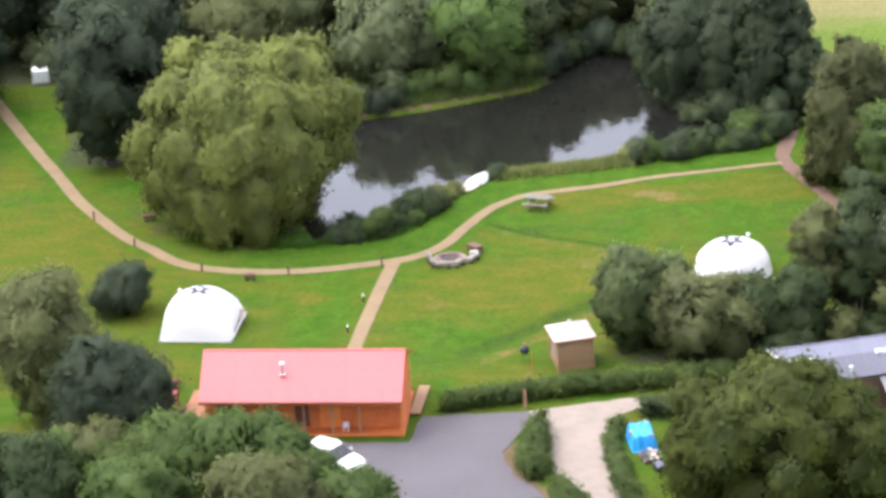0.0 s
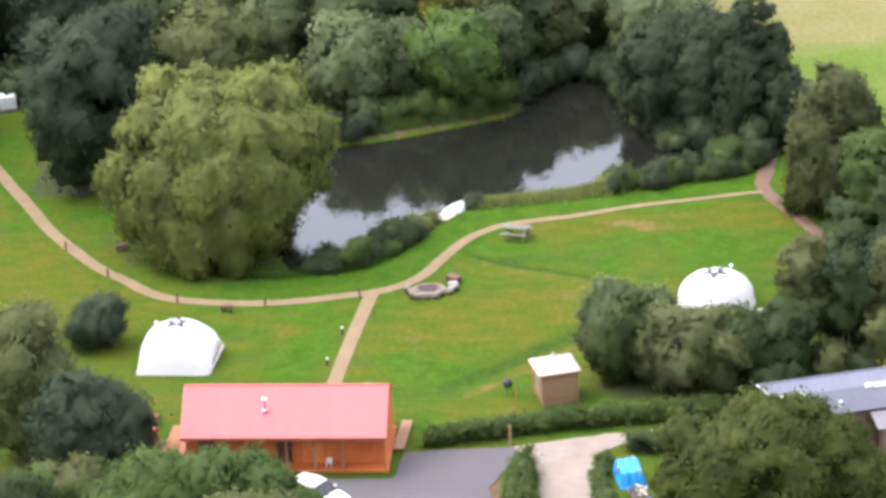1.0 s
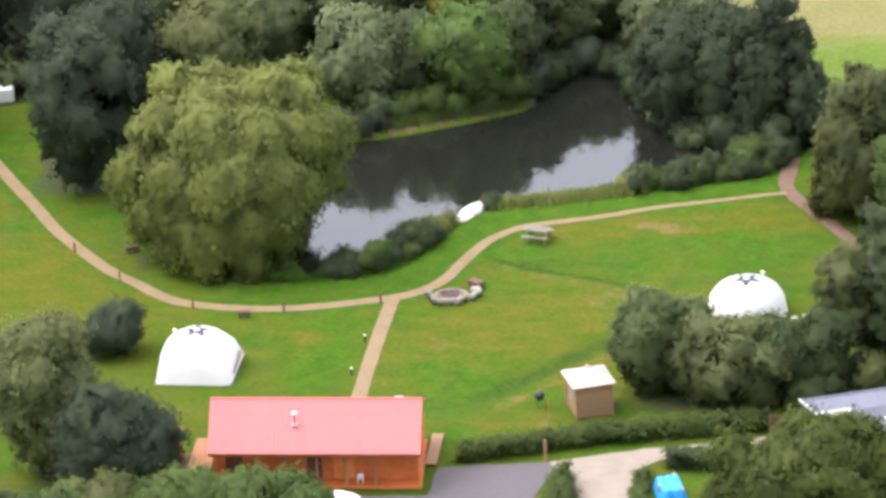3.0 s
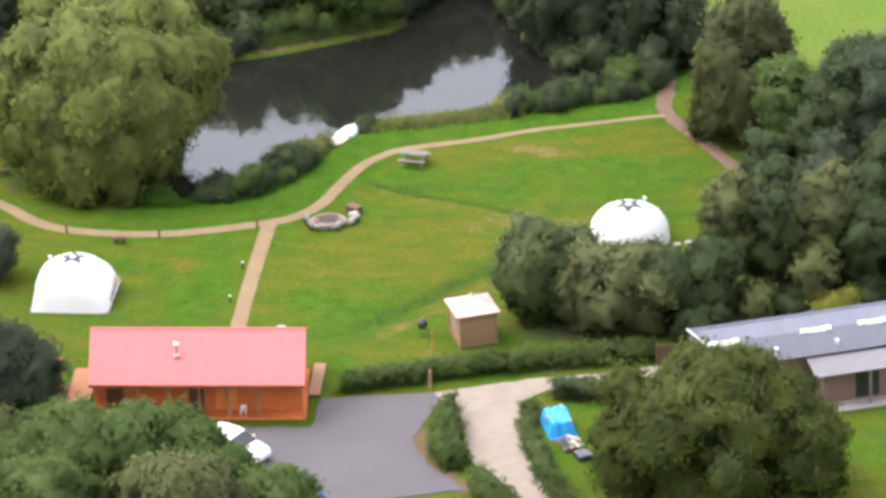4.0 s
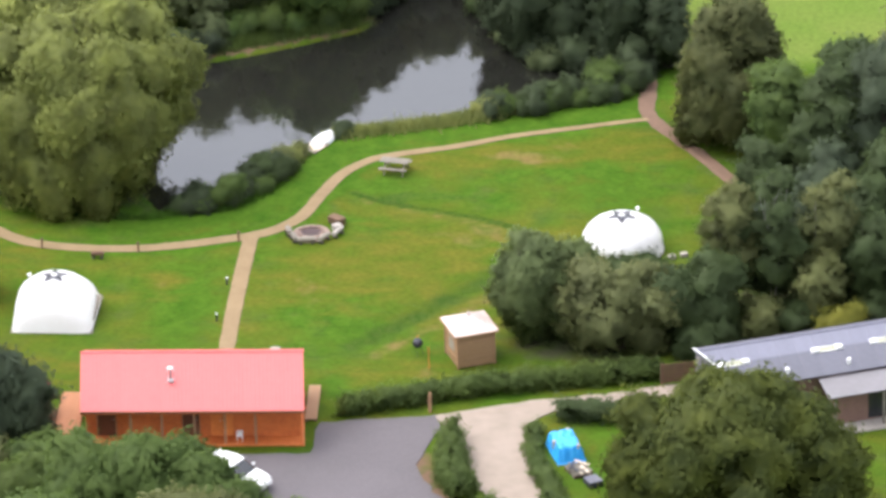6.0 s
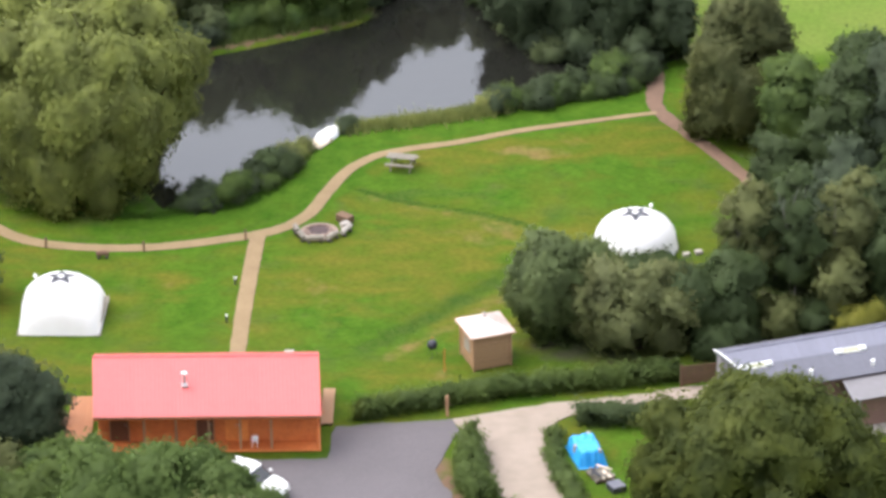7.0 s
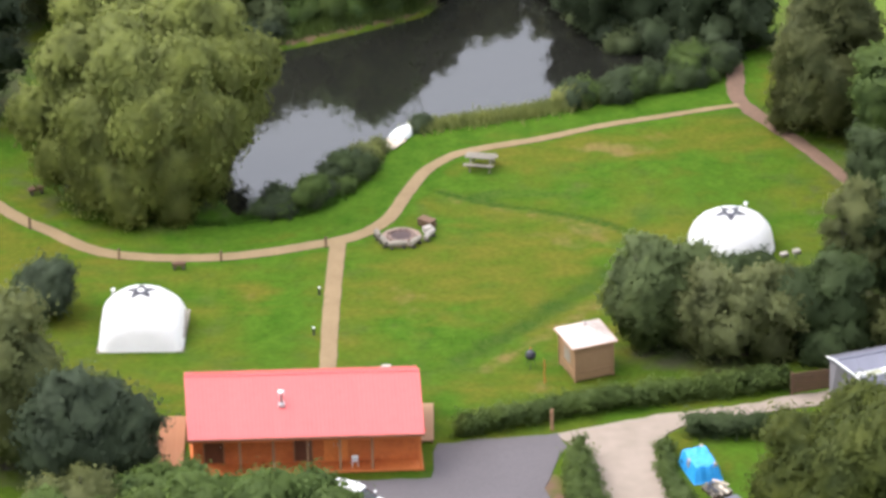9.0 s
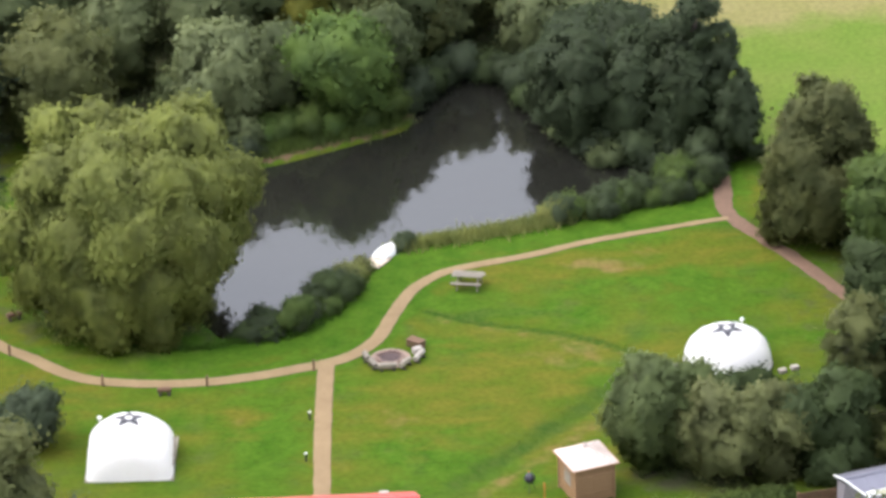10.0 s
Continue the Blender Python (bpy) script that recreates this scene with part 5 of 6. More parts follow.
base = [bm.verts.new((s * (SW + o), t * (SD + o), e)) for s, t in ((-1, -1), (1, -1), (1, 1), (-1, 1))]
apex = bm.verts.new((0, 0.15, e + 0.52))
for k in range(4):
    bm.faces.new((base[k], base[(k + 1) % 4], apex))
bm.faces.new(base[::-1])
roof = part("roof", bm, SHED_ROOF, shed)
part("finial", tubed([(0, 0.15, e + 0.46), (0, 0.15, e + 0.60), (0, 0.15, e + 0.68)], [0.14, 0.11, 0.02], 10), SHED_ROOF, roof)
for k in range(4):
    a, b = ((-1, -1), (1, -1), (1, 1), (-1, 1))[k], ((-1, -1), (1, -1), (1, 1), (-1, 1))[(k + 1) % 4]
    part("fascia", tubed([(a[0] * (SW + o), a[1] * (SD + o), e - 0.04), (b[0] * (SW + o), b[1] * (SD + o), e - 0.04)], [0.05, 0.05], 4), TIMBER_PALE, roof)

bbq = empty("kettle_barbecue", pose(16.6, 10.7, float(ground_z(16.6, 10.7))), "dark blue kettle barbecue on the grass", "barbecue")
bm = bmesh.new()
bmesh.ops.create_uvsphere(bm, u_segments=16, v_segments=10, radius=0.27, matrix=Matrix.Translation((0, 0, 0.68)))
part("bowl", bm, BLACK, bbq)
part("lid_handle", boxed((-0.05, -0.02, 1.03), (0.05, 0.02, 1.09), 0.01), TIMBER, bbq)
for k in range(3):
    a = 2.094 * k + 0.4
    part("leg", tubed([(0.1 * math.cos(a), 0.1 * math.sin(a), 0.5), (0.3 * math.cos(a), 0.3 * math.sin(a), 0.0)], [0.015, 0.015], 6), BLACK, bbq)
pole = empty("marker_pole", pose(17.25, 9.0, 0), "thin orange timber marker pole", "pole")
part("shaft", tubed([(0, 0, -0.1), (0, 0, 1.3)], [0.028, 0.024], 8), TIMBER, pole)


def stake(name, label, x, y, h, r, mat, top=None, group=""):
    ob = empty(name, pose(x, y, float(ground_z(x, y))), label, "post", group)
    part("shaft", tubed([(0, 0, -0.15), (0, 0, h * 0.9), (0.01, 0, h)], [r, r, r * 0.8], 10), mat, ob)
    if top:
        part("cap", tubed([(0.01, 0, h), (0.01, 0, h + 0.06), (0.01, 0, h + 0.1)], [r * 1.15, r * 1.15, r * 0.4], 10), top, ob)
    return ob


stake("hedge_post", "pale timber gatepost at the end of the yard", 17.5, 4.15, 1.15, 0.085, TIMBER_PALE)
for x, y in ((-4.45, 23.75), (0.85, 23.2), (6.25, 24.35), (-9.3, 27.6), (-12.6, 31.6)):
    stake("path_post", "short dark timber post beside the path", x, y, 0.62, 0.06, TIMBER_BROWN, group="path posts")
for x, y in ((5.98, 19.1), (5.75, 14.8)):
    stake("bollard_light", "dark bollard light with a white top", x, y, 0.38, 0.055, BLACK, WHITE, "bollard lights")
stake("yard_post", "short dark post at the shrub bed", 18.5, 1.9, 0.8, 0.07, TIMBER_BROWN)


def log_bench(x, y, turn, length, mat, label):
    ob = empty("log_bench", pose(x, y, float(ground_z(x, y)), 0, 0, turn), label, "bench", "log benches")
    part("seat", tubed([(-length / 2, 0, 0.28), (0, 0.02, 0.29), (length / 2, 0, 0.28)], [0.14, 0.15, 0.13], 10), mat, ob)
    for a in (-0.32, 0.32):
        part("support", tubed([(a * length, -0.16, 0.07), (a * length, 0.16, 0.07)], [0.08, 0.08], 8), BARK, ob)
    return ob


log_bench(-1.3, 22.4, 2, 0.7, TIMBER_BROWN, "short split-log bench by the path")
log_bench(-9.2, 31.7, 20, 0.8, TIMBER_BROWN, "weathered log bench under the willow")

# fire pit ringed by stones and logs
pit = empty("fire_pit", pose(10.15, 25.3, float(ground_z(10.15, 25.3))), "round stone fire pit on a gravel circle", "fire pit")
part("gravel_bed", tubed([(0, 0, -0.05), (0, 0, 0.05), (0, 0, 0.06)], [1.12, 1.06, 0.98], 36), STONE, pit)
part("ash_bed", tubed([(0, 0, 0.03), (0, 0, 0.09)], [0.62, 0.60], 20), ASH, pit)
bm = bmesh.new()
bmesh.ops.create_icosphere(bm, subdivisions=1, radius=0.15)
for v in bm.verts:
    v.co *= 1 + 0.25 * noise.noise(v.co * 9)
stone = mesh_of("stone", bm, STONE)
for k in range(16):
    a = 2 * math.pi * k / 16
    s = new("stone", stone)
    s.parent = pit
    s.matrix_basis = pose(0.66 * math.cos(a), 0.66 * math.sin(a), 0.09, 40 * k, 25 * k, 70 * k) @ Matrix.Diagonal((1, 1.1 + 0.2 * math.sin(k), 0.8, 1))
for a, ln, mat, skew, label in ((262, 1.0, LOG_PALE, 14, "pale log seat beside the fire pit"), (224, 0.75, TIMBER_GREY, -22, "weathered log seat beside the fire pit"), (182, 0.7, TIMBER_GREY, 12, "weathered log seat beside the fire pit"), (308, 0.9, LOG_PALE, 18, "pale log seat beside the fire pit"), (350, 1.0, SLAB, -16, "pale grey log seat beside the fire pit")):
    r = 1.22 if a != 350 else 1.5
    log_bench(10.15 + r * math.cos(radians(a)), 25.3 + r * math.sin(radians(a)), a + 90 + skew, ln, mat, label)
crate = empty("log_crate", pose(11.5, 26.5, float(ground_z(11.5, 26.5)), 0, 0, -40) @ Matrix.Diagonal((0.72, 0.7, 0.7, 1)), "dark slatted timber log crate", "crate")
for z in (0.08, 0.26, 0.44):
    for y in (-0.36, 0.33):
        part("slat", boxed((-0.6, y, z), (0.6, y + 0.03, z + 0.13)), TIMBER_BROWN, crate)
    for x in (-0.6, 0.57):
        part("slat", boxed((x, -0.32, z), (x + 0.03, 0.32, z + 0.13)), TIMBER_BROWN, crate)
part("lid", boxed((-0.62, -0.38, 0.58), (0.62, 0.38, 0.62), 0.01), TIMBER_BROWN, crate)
white_seat = empty("white_seat", pose(11.55, 25.75, float(ground_z(11.55, 25.75)), 0, 0, 30), "small white block seat by the fire pit", "seat")
part("block", boxed((-0.26, -0.2, 0), (0.26, 0.2, 0.36), 0.05), SLAB, white_seat)


def picnic_table(x, y, turn):
    ob = empty("picnic_table", pose(x, y, float(ground_z(x, y)), 0, 0, turn) @ Matrix.Diagonal((0.9, 0.9, 0.95, 1)), "weathered grey timber picnic table with benches", "picnic table")
    for k in range(5):
        part("top_plank", boxed((-0.9, -0.37 + 0.15 * k, 0.72), (0.9, -0.235 + 0.15 * k, 0.76), 0.006), TIMBER_GREY, ob)
    for s in (-1, 1):
        for k in range(2):
            y0 = s * 0.68 - 0.14 + 0.145 * k
            part("bench_plank", boxed((-0.9, y0, 0.42), (0.9, y0 + 0.13, 0.46), 0.006), TIMBER_GREY, ob)
    for xx in (-0.6, 0.6):
        part("cross_bar", boxed((xx - 0.03, -0.78, 0.34), (xx + 0.03, 0.78, 0.42)), TIMBER_GREY, ob)
        for s in (-1, 1):
            part("leg", tubed([(xx + 0.05, s * 0.68, 0.0), (xx + 0.05, s * 0.22, 0.72)], [0.055, 0.055], 4), TIMBER_GREY, ob)
    return ob


picnic_table(14.4, 33.2, -13)

# dinghy drawn up on a small landing
landing = empty("landing_stage", pose(9.75, 36.5, -0.05, 0, 0, 58), "small cream timber landing stage at the bank", "landing stage")
data = mesh_of("plank", boxed((-0.07, -0.5, 0.1), (0.07, 0.5, 0.14), 0.006), CREAM)
for k in range(9):
    p = new("plank", data)
    p.parent, p.location = landing, (-0.7 + 0.155 * k, 0, 0)
for a in (-0.6, 0.5):
    for b in (-0.42, 0.42):
        part("pile", tubed([(a, b, -0.7), (a, b, 0.2)], [0.05, 0.05], 8), TIMBER_BROWN, landing)
boat = empty("dinghy", pose(10.2, 37.4, -0.10, 0, 0, 58) @ Matrix.Diagonal((0.85, 0.88, 0.9, 1)), "small white upturned dinghy at the water's edge", "boat")
bm, rows = bmesh.new(), []
for t in np.linspace(-1, 1, 13):
    half = 0.56 * (1 - max(0, t) ** 2.4) * (1 - 0.12 * max(0, -t))
    hgt = 0.52 * (1 - 0.35 * abs(t) ** 3)
    rows.append([bm.verts.new((1.05 * t, half * math.sin(a), 0.06 + hgt * math.cos(a) ** 0.7 if abs(a) < 1.56 else 0.06)) for a in np.linspace(-math.pi / 2, math.pi / 2, 11)])
for a, b in zip(rows, rows[1:]):
    for k in range(10):
        bm.faces.new((a[k], b[k], b[k + 1], a[k + 1])).smooth = True
bm.faces.new(rows[0])
bmesh.ops.remove_doubles(bm, verts=bm.verts[:], dist=0.0005)
bmesh.ops.recalc_face_normals(bm, faces=bm.faces[:])
part("hull", bm, WHITE, boat)
part("keel", boxed((-1.0, -0.025, 0.53), (0.75, 0.025, 0.62), 0.008), WHITE, boat)
part("rubbing_strake", tubed([(-1.03, -0.52, 0.08), (0, -0.585, 0.08), (0.6, -0.42, 0.08), (0.95, -0.12, 0.08)], [0.025] * 4, 6), TIMBER_GREY, boat)


# ---- long barn ----
def barn():
    ob = empty("long_barn", pose(31.2, 3.5, 0, 0, 0, 18.5), "long low barn with blue-grey sheet roof and skylights", "barn")
    L, eave, ridge, half, splay = 26.0, 2.62, 3.75, 2.45, 0.645

    def cut(data, at=0.0):
        """Trim a mesh that stands at x = at along the splayed west end."""
        for v in data.vertices:
            v.co.x = max(v.co.x, (-splay if v.co.y < 0 else 0.25) * v.co.y - at)
        return data
    for side in (-1, 1):
        roof = part("roof", slab4(bmesh.new(), [(splay * half, side * half, eave - 0.06), (L, side * half, eave - 0.06), (L, 0, ridge - 0.06), (0, 0, ridge - 0.06)] if side < 0 else [(L, half, eave - 0.06), (0.25 * half, half, eave - 0.06), (0, 0, ridge - 0.06), (L, 0, ridge - 0.06)], 0.08), SLATE, ob)
        w = 1.0
        prof = [(k * w / 10, 0.028 * (0.5 - 0.5 * math.cos(math.pi * k))) for k in range(11)]
        # two courses of sheets: darker ones below, paler ones lapping over them
        for t0, t1, lift, mat in ((0.0, 0.62, 0.0, SLATE), (0.60, 1.0, 0.008, SLATE_PALE)):
            bm = bmesh.new()
            lo = [bm.verts.new((x, side * (half + 0.08) * (1 - t0), eave - 0.03 + (ridge - eave + 0.03) * t0 + h + lift)) for x, h in prof]
            hi = [bm.verts.new((x, side * (half + 0.08) * (1 - t1), eave - 0.03 + (ridge - eave + 0.03) * t1 + h + lift)) for x, h in prof]
            for k in range(10):
                f = bm.faces.new((lo[k], lo[k + 1], hi[k + 1], hi[k]) if side < 0 else (lo[k + 1], lo[k], hi[k], hi[k + 1]))
                f.smooth = True
            data = mesh_of("roof_sheet", bm, mat)
            for k in range(int(L)):
                s = new("roof_sheet", cut(data.copy(), k * w) if k < 2 else data)
                s.parent, s.location = roof, (k * w, 0, 0.005 * (k % 2))
        if side < 0:
            for x0 in (0.75, 5.75, 8.9, 12.1, 15.3, 18.5, 21.7):
                t0, t1 = 0.52, 0.63
                pts = [(x0, -half * (1 - t0), eave + (ridge - eave) * t0 + 0.045), (x0 + 1.65, -half * (1 - t0), eave + (ridge - eave) * t0 + 0.045), (x0 + 1.65, -half * (1 - t1), eave + (ridge - eave) * t1 + 0.045), (x0, -half * (1 - t1), eave + (ridge - eave) * t1 + 0.045)]
                sky = part("skylight", slab4(bmesh.new(), pts, 0.04), SKYLIGHT, ob, "cream translucent roof light")
                bm = bmesh.new()
                for a, b in zip(pts, pts[1:] + pts[:1]):
                    tube(bm, [a, b], [0.018, 0.018], 4)
                part("frame", bm, WHITE, sky)
                # white pads added for the glare at both ends of the strip
                for x1 in (x0 + 0.02, x0 + 1.28):
                    part("glare_pad", boxed((x1, -half * (1 - t0) - 0.02, eave + (ridge - eave) * t0 + 0.05), (x1 + 0.35, -half * (1 - t1) + 0.02, eave + (ridge - eave) * t1 + 0.07), 0.02), WHITE, sky, "small white pad for glare on the roof light")
    part("ridge_cap", tubed([(-0.05, 0, ridge + 0.02), (L / 2, 0, ridge + 0.02), (L, 0, ridge + 0.02)], [0.06, 0.06, 0.06], 8), SLATE_PALE, ob)
    for side in (-1, 1):
        part("bargeboard", tubed([(-0.04 + (splay if side < 0 else 0.25) * (half + 0.1), side * (half + 0.1), eave - 0.02), (-0.04, 0, ridge + 0.05)], [0.05, 0.05], 4), WHITE, ob, "white painted bargeboard")
    bm = bmesh.new()
    for side in (-1, 1):
        y = side * (half - 0.3)
        box(bm, (0.12 + (splay if side < 0 else 0.25) * half, min(y, y - side * 0.22), 0), (L - 0.2, max(y, y - side * 0.22), eave - 0.1))
    part("wall", bm, BRICK, ob)
    bm = bmesh.new()
    gable = [bm.verts.new((x + (-splay if y < 0 else 0.25) * y, y, z)) for x in (0.10, 0.28) for y, z in ((-half + 0.1, 0), (half - 0.1, 0), (half - 0.1, eave - 0.14), (0, ridge - 0.16), (-half + 0.1, eave - 0.14))]
    bm.faces.new(gable[:5][::-1])
    bm.faces.new(gable[5:])
    for k in range(5):
        j = (k + 1) % 5
        bm.faces.new((gable[k], gable[j], gable[5 + j], gable[5 + k]))
    part("gable_wall", bm, RENDER, ob, "grey rendered gable wall")
    # veranda along the front
    part("veranda_roof", slab4(bmesh.new(), [(5.6, -half - 1.65, eave - 0.52), (L, -half - 1.65, eave - 0.52), (L, -half - 0.06, eave - 0.16), (5.6, -half - 0.06, eave - 0.16)], 0.06), LEANTO, ob, "light grey lean-to roof")
    part("veranda_wall", boxed((5.9, -half - 0.85, 0), (L - 0.2, -half - 0.65, eave - 0.36)), BRICK, ob)
    part("veranda_floor", boxed((5.6, -half - 1.9, 0), (L, -half - 0.86, 0.14), 0.02), SLAB, ob, "pale concrete plinth")
    for x in (6.0, 8.6, 11.2, 13.8, 16.4, 19.0, 21.6, 24.2):
        part("veranda_post", boxed((x - 0.06, -half - 1.58, 0.14), (x + 0.06, -half - 1.46, eave - 0.56)), TIMBER_GREY, ob)
    for x in (8.0, 10.4, 13.2, 15.6):
        w = part("opening", boxed((x, -half - 0.862, 0.2 if x in (8.0, 13.2) else 0.9), (x + 1.3, -half - 0.853, 1.9)), GLASS_DARK, ob, "dark glazed opening")
        part("lintel", boxed((x - 0.1, -half - 0.89, 1.92), (x + 1.4, -half - 0.853, 2.04)), SLAB, w)
    for x in (4.1, 7.4):
        t = 0.16
        part("roof_vent", tubed([(x, -half * (1 - t), eave + (ridge - eave) * t - 0.02), (x, -half * (1 - t), eave + (ridge - eave) * t + 0.3)], [0.08, 0.11], 10), WHITE, ob, "white roof vent")


barn()
gate = empty("field_gate", pose(29.35, 7.0, 0, 0, 0, 12.5) @ Matrix.Diagonal((1.13, 1, 1, 1)), "brown timber rail gate beside the barn", "gate")
for x in (0.0, 1.95):
    part("post", boxed((x - 0.06, -0.06, -0.1), (x + 0.06, 0.06, 1.25), 0.01), TIMBER_BROWN, gate)
for z in (0.15, 0.33, 0.51, 0.69, 0.87, 1.05):
    part("board", boxed((0.07, -0.02, z), (1.88, 0.02, z + 0.15)), TIMBER_BROWN, gate)
part("brace", tubed([(0.1, 0.045, 0.2), (1.85, 0.045, 1.05)], [0.035, 0.035], 4), TIMBER_BROWN, gate)


# ---- cars and yard clutter ----
def car(name, label, x, y, turn, paint, roof_paint=None, length=4.1):
    ob = empty(name, pose(x, y, 0.05, 0, 0, turn), label, "car", "parked cars")
    k = length / 4.1

    def loft(sections, mat, pname, plabel=""):
        bm, rows = bmesh.new(), []
        for px, half, lo, hi in sections:
            rows.append([bm.verts.new((px * k, s * half * f, z)) for s, f, z in ((-1, 0.96, lo), (-1, 1.0, lo + (hi - lo) * 0.45), (-1, 0.93, hi - 0.05), (-1, 0.80, hi), (1, 0.80, hi), (1, 0.93, hi - 0.05), (1, 1.0, lo + (hi - lo) * 0.45), (1, 0.96, lo))])
        for a, b in zip(rows, rows[1:]):
            for j in range(8):
                bm.faces.new((a[j], a[(j + 1) % 8], b[(j + 1) % 8], b[j]))
        bm.faces.new(rows[0][::-1])
        bm.faces.new(rows[-1])
        bmesh.ops.recalc_face_normals(bm, faces=bm.faces[:])
        return part(pname, bm, mat, ob, plabel)
    loft([(-2.05, 0.74, 0.36, 0.74), (-1.9, 0.84, 0.22, 0.92), (-1.0, 0.87, 0.20, 0.95), (0.5, 0.87, 0.20, 0.94), (1.3, 0.85, 0.20, 0.86), (1.85, 0.80, 0.24, 0.72), (2.05, 0.68, 0.34, 0.58)], paint, "body")
    loft([(-1.85, 0.70, 0.90, 0.96), (-1.35, 0.72, 0.90, 1.40), (0.0, 0.73, 0.90, 1.44), (0.95, 0.70, 0.88, 0.98)], GLASS_DARK, "glazing", "dark tinted windows")
    loft([(-1.45, 0.66, 1.385, 1.435), (-0.9, 0.68, 1.40, 1.475), (-0.1, 0.68, 1.40, 1.475), (0.28, 0.64, 1.33, 1.385)], roof_paint or paint, "roof")
    for px in (-1.3, 1.28):
        for s in (-1, 1):
            w = part("wheel", tubed([(px * k, s * 0.70, 0.30), (px * k, s * 0.88, 0.30)], [0.31, 0.31], 16), RUBBER, ob)
            part("rim", tubed([(px * k, s * 0.86, 0.30), (px * k, s * 0.895, 0.30)], [0.19, 0.17], 12), STEEL, w)
    for s in (-1, 1):
        part("headlight", boxed((1.80 * k, s * 0.60 - 0.13, 0.56), (1.99 * k, s * 0.60 + 0.13, 0.68), 0.03), STEEL, ob)
        part("tail_light", boxed((-2.03 * k, s * 0.66 - 0.1, 0.66), (-1.93 * k, s * 0.66 + 0.1, 0.84), 0.02), RED_PAINT, ob)
        part("mirror", boxed((0.55 * k, s * 0.95 - 0.08, 0.92), (0.68 * k, s * 0.95 + 0.08, 1.04), 0.03), paint, ob)
    return ob


car("hatchback_car", "white hatchback parked on the tarmac yard", 8.0, -3.75, -30, WHITE, length=3.7)
cart = empty("garden_cart", pose(29.75, 2.3, 0.02, 0, 0, 20), "white garden cart under a blue cover", "cart")
part("body", boxed((-0.75, -0.5, 0.3), (0.75, 0.5, 0.95), 0.06), WHITE, cart)
part("cover", boxed((-0.40, 0.12, 0.96), (0.70, 0.55, 1.08), 0.04, pose(0, 0, 0, 6, 0, 0)), BLUE_PAINT, cart, "bright blue cover")
for px in (-0.45, 0.45):
    for py in (-0.54, 0.46):
        part("wheel", tubed([(px, py, 0.24), (px, py + 0.08, 0.24)], [0.25, 0.25], 14), RUBBER, cart)
bin_red = empty("red_bin", pose(28.65, 3.2, 0.02, 0, 0, 14), "faded red lidded bin by the garden hedge", "bin")
part("body", boxed((-0.28, -0.28, 0), (0.28, 0.28, 0.82), 0.04), RED_PAINT, bin_red)
part("lid", boxed((-0.30, -0.30, 0.825), (0.30, 0.30, 0.88), 0.02), RED_PAINT, bin_red)

tub = empty("water_butt", pose(12.9, -9.75, 0.05), "blue plastic water butt at the yard's edge", "barrel")
part("body", tubed([(0, 0, 0), (0, 0, 0.45), (0, 0, 0.9)], [0.34, 0.40, 0.36], 18), BLUE_PAINT, tub)
part("lid", tubed([(0, 0, 0.905), (0, 0, 0.94), (0, 0, 0.97)], [0.38, 0.38, 0.2], 18), BLUE_PAINT, tub)

heap = empty("covered_heap", pose(24.5, -0.3, 0, 0, 0, -74) @ Matrix.Diagonal((0.80, 0.88, 1.05, 1)), "heap under a crumpled bright blue tarpaulin", "heap")
bm = bmesh.new()
bmesh.ops.create_grid(bm, x_segments=36, y_segments=24, size=1.0)
for v in bm.verts:
    x, y = v.co.x, v.co.y
    edge = max(abs(x), abs(y))
    h = 0.78 * (1 - smooth(0.72, 1.0, edge)) + 0.10 * noise.noise(Vector((x * 3, y * 3, 1))) + 0.05 * noise.noise(Vector((x * 8, y * 8, 4)))
    v.co = Vector((x * 1.55 + 0.08 * noise.noise(Vector((y * 3, 5, 0))), y * 0.85 + 0.08 * noise.noise(Vector((x * 3, 9, 0))), max(0.02, float(h))))
part("tarpaulin", bm, TARP, heap)
for a, b in ((1.1, 0.5), (-1.2, 0.45), (0.2, -0.7)):
    part("weight", boxed((a - 0.14, b - 0.1, 0.4), (a + 0.14, b + 0.1, 0.82), 0.03), SLAB, heap)
pallets = empty("pallet_stack", pose(25.2, -2.45, 0, 0, 0, -66), "stack of weathered pallets and scrap timber", "pallets")
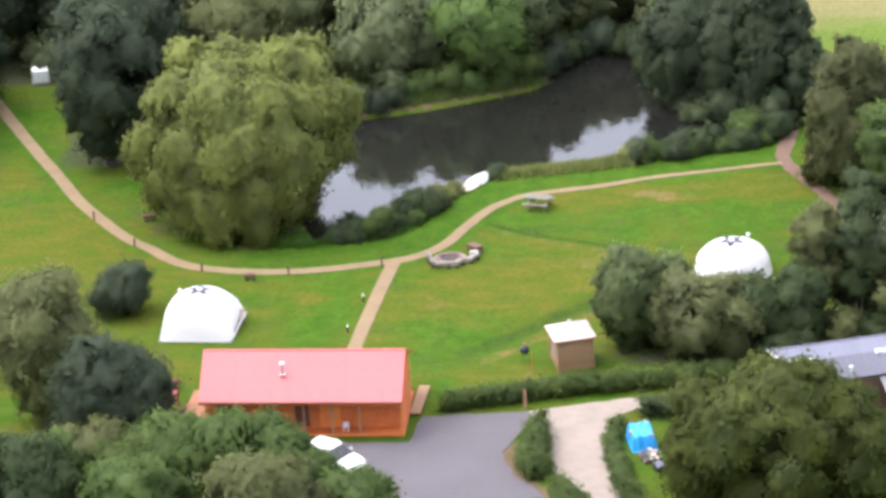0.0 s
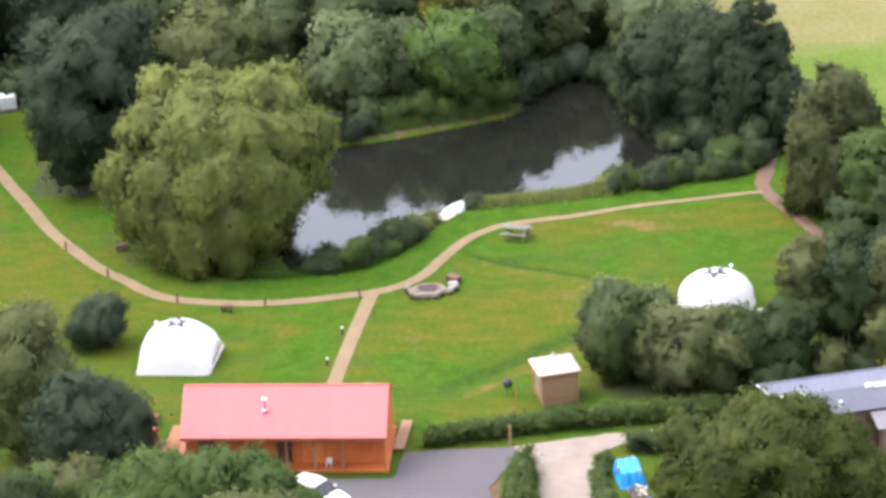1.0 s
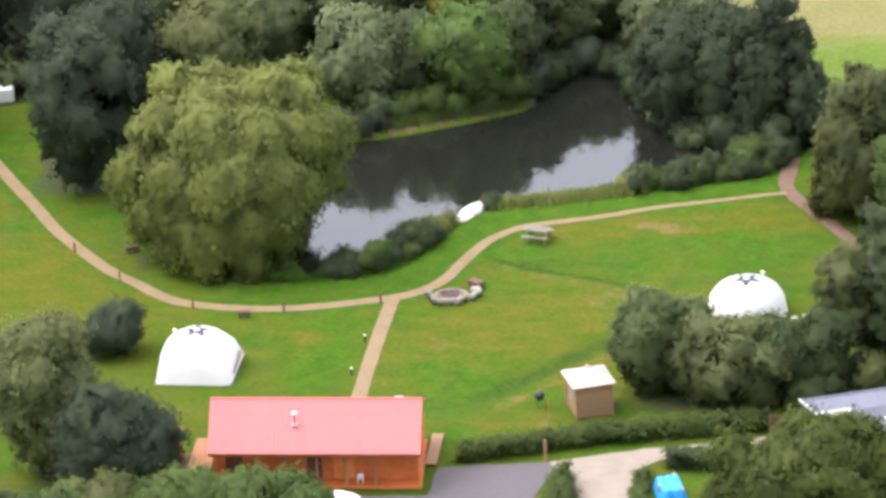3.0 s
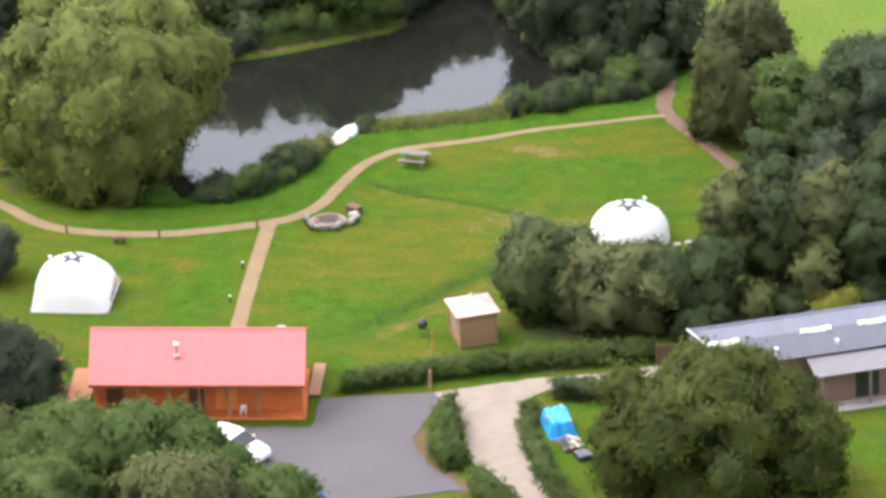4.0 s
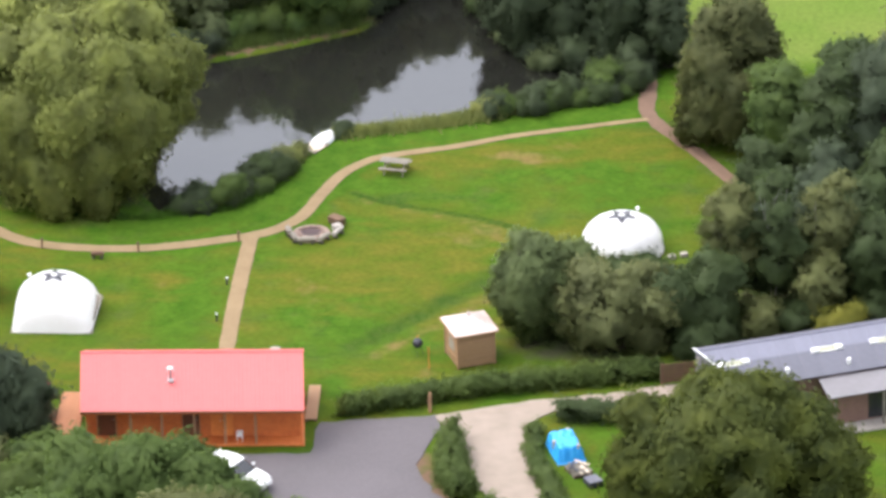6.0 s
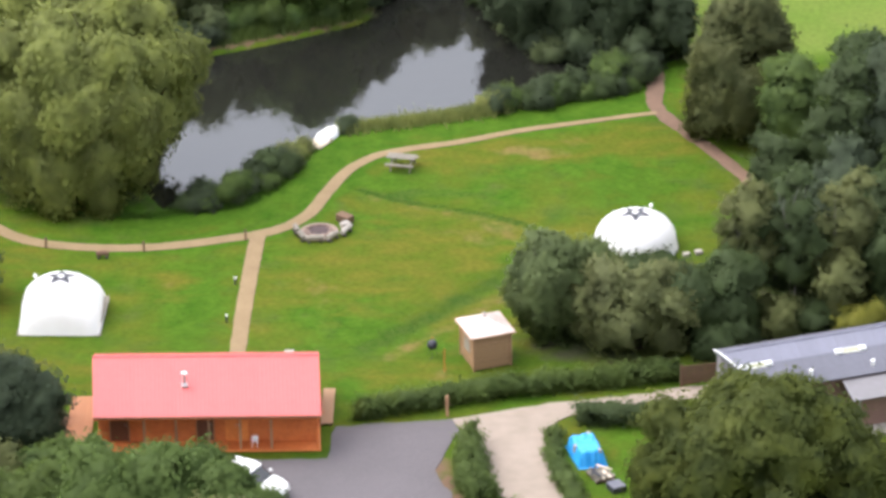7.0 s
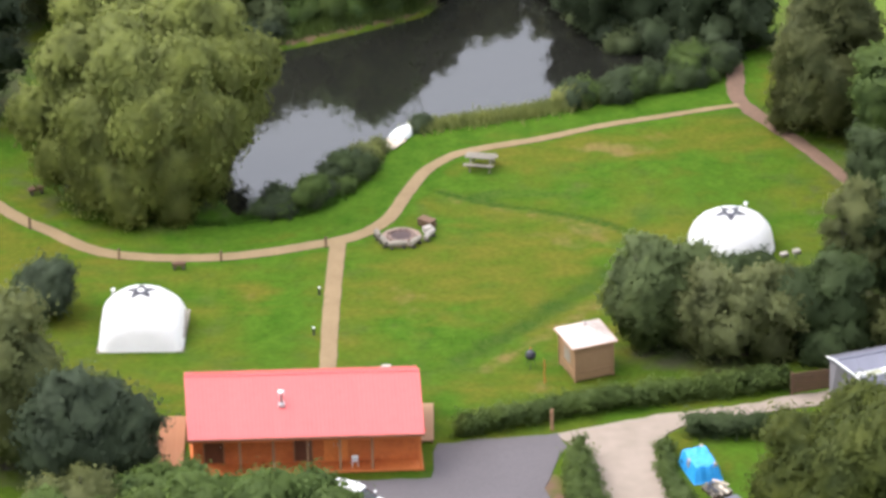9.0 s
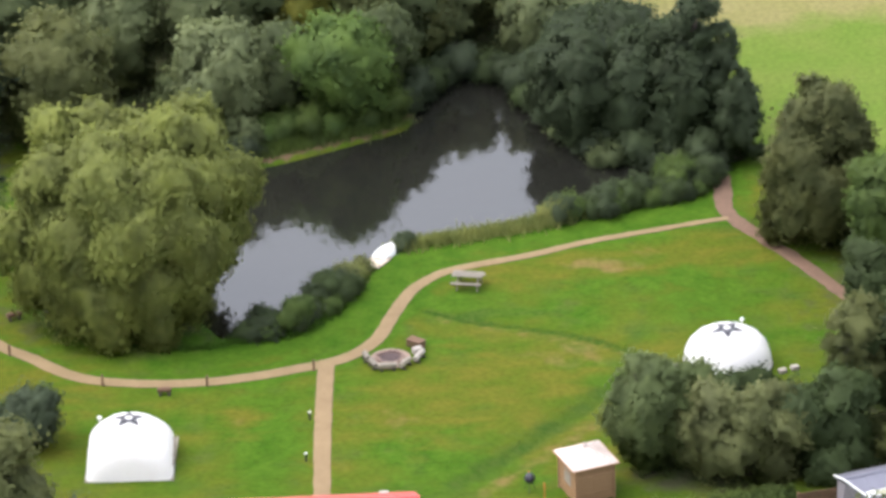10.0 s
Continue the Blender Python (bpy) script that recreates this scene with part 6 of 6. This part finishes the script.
for lvl in range(2):
    for k in range(6):
        part("deck_board", boxed((-0.6, -0.5 + 0.18 * k, 0.13 * lvl + 0.10), (0.6, -0.39 + 0.18 * k, 0.13 * lvl + 0.122), 0, pose(0, 0, 0, 0, 0, 6 * lvl)), TIMBER_GREY, pallets)
    for k in range(3):
        part("bearer", boxed((-0.58 + 0.52 * k, -0.5, 0.13 * lvl), (-0.50 + 0.52 * k, 0.5, 0.13 * lvl + 0.098), 0, pose(0, 0, 0, 0, 0, 6 * lvl)), TIMBER_BROWN, pallets)
rng = np.random.default_rng(5)
for k in range(7):
    a, b = rng.uniform(-0.4, 0.4, 2)
    part("scrap_board", boxed((a - 0.45, b - 0.06, 0.27 + 0.03 * k), (a + 0.45, b + 0.06, 0.295 + 0.03 * k), 0, pose(0, 0, 0, 0, 0, float(rng.uniform(-40, 40)))), (CREAM, TIMBER_GREY, BLACK, CREAM)[k % 4], pallets)
crate2 = empty("dark_planter", pose(25.95, -3.7, 0, 0, 0, -62) @ Matrix.Diagonal((0.8, 0.8, 0.6, 1)), "dark slatted crate beside the pallets", "crate")
for z in (0.05, 0.22, 0.39):
    for y in (-0.45, 0.42):
        part("slat", boxed((-0.5, y, z), (0.5, y + 0.03, z + 0.12)), BLACK, crate2)
    for x in (-0.5, 0.47):
        part("slat", boxed((x, -0.41, z), (x + 0.03, 0.41, z + 0.12)), BLACK, crate2)
part("lid", boxed((-0.5, -0.45, 0.52), (0.5, 0.45, 0.55)), SLATE, crate2)
tank = empty("storage_tank", pose(-20.9, 54.8, float(ground_z(-20.9, 54.8)), 0, 0, 15), "pale white tank on a pallet by the wood", "tank")
part("body", boxed((-0.55, -0.45, 0.14), (0.55, 0.45, 1.05), 0.08), WHITE, tank)
part("lid", tubed([(0, 0, 1.05), (0, 0, 1.12)], [0.18, 0.16], 14), BLACK, tank)
part("pallet", boxed((-0.6, -0.5, 0.0), (0.6, 0.5, 0.135), 0.01), TIMBER_GREY, tank)
for k in range(4):
    part("cage_bar", tubed([(-0.42 + 0.28 * k, -0.47, 0.14), (-0.42 + 0.28 * k, -0.47, 1.04)], [0.015, 0.015], 6), STEEL, tank)
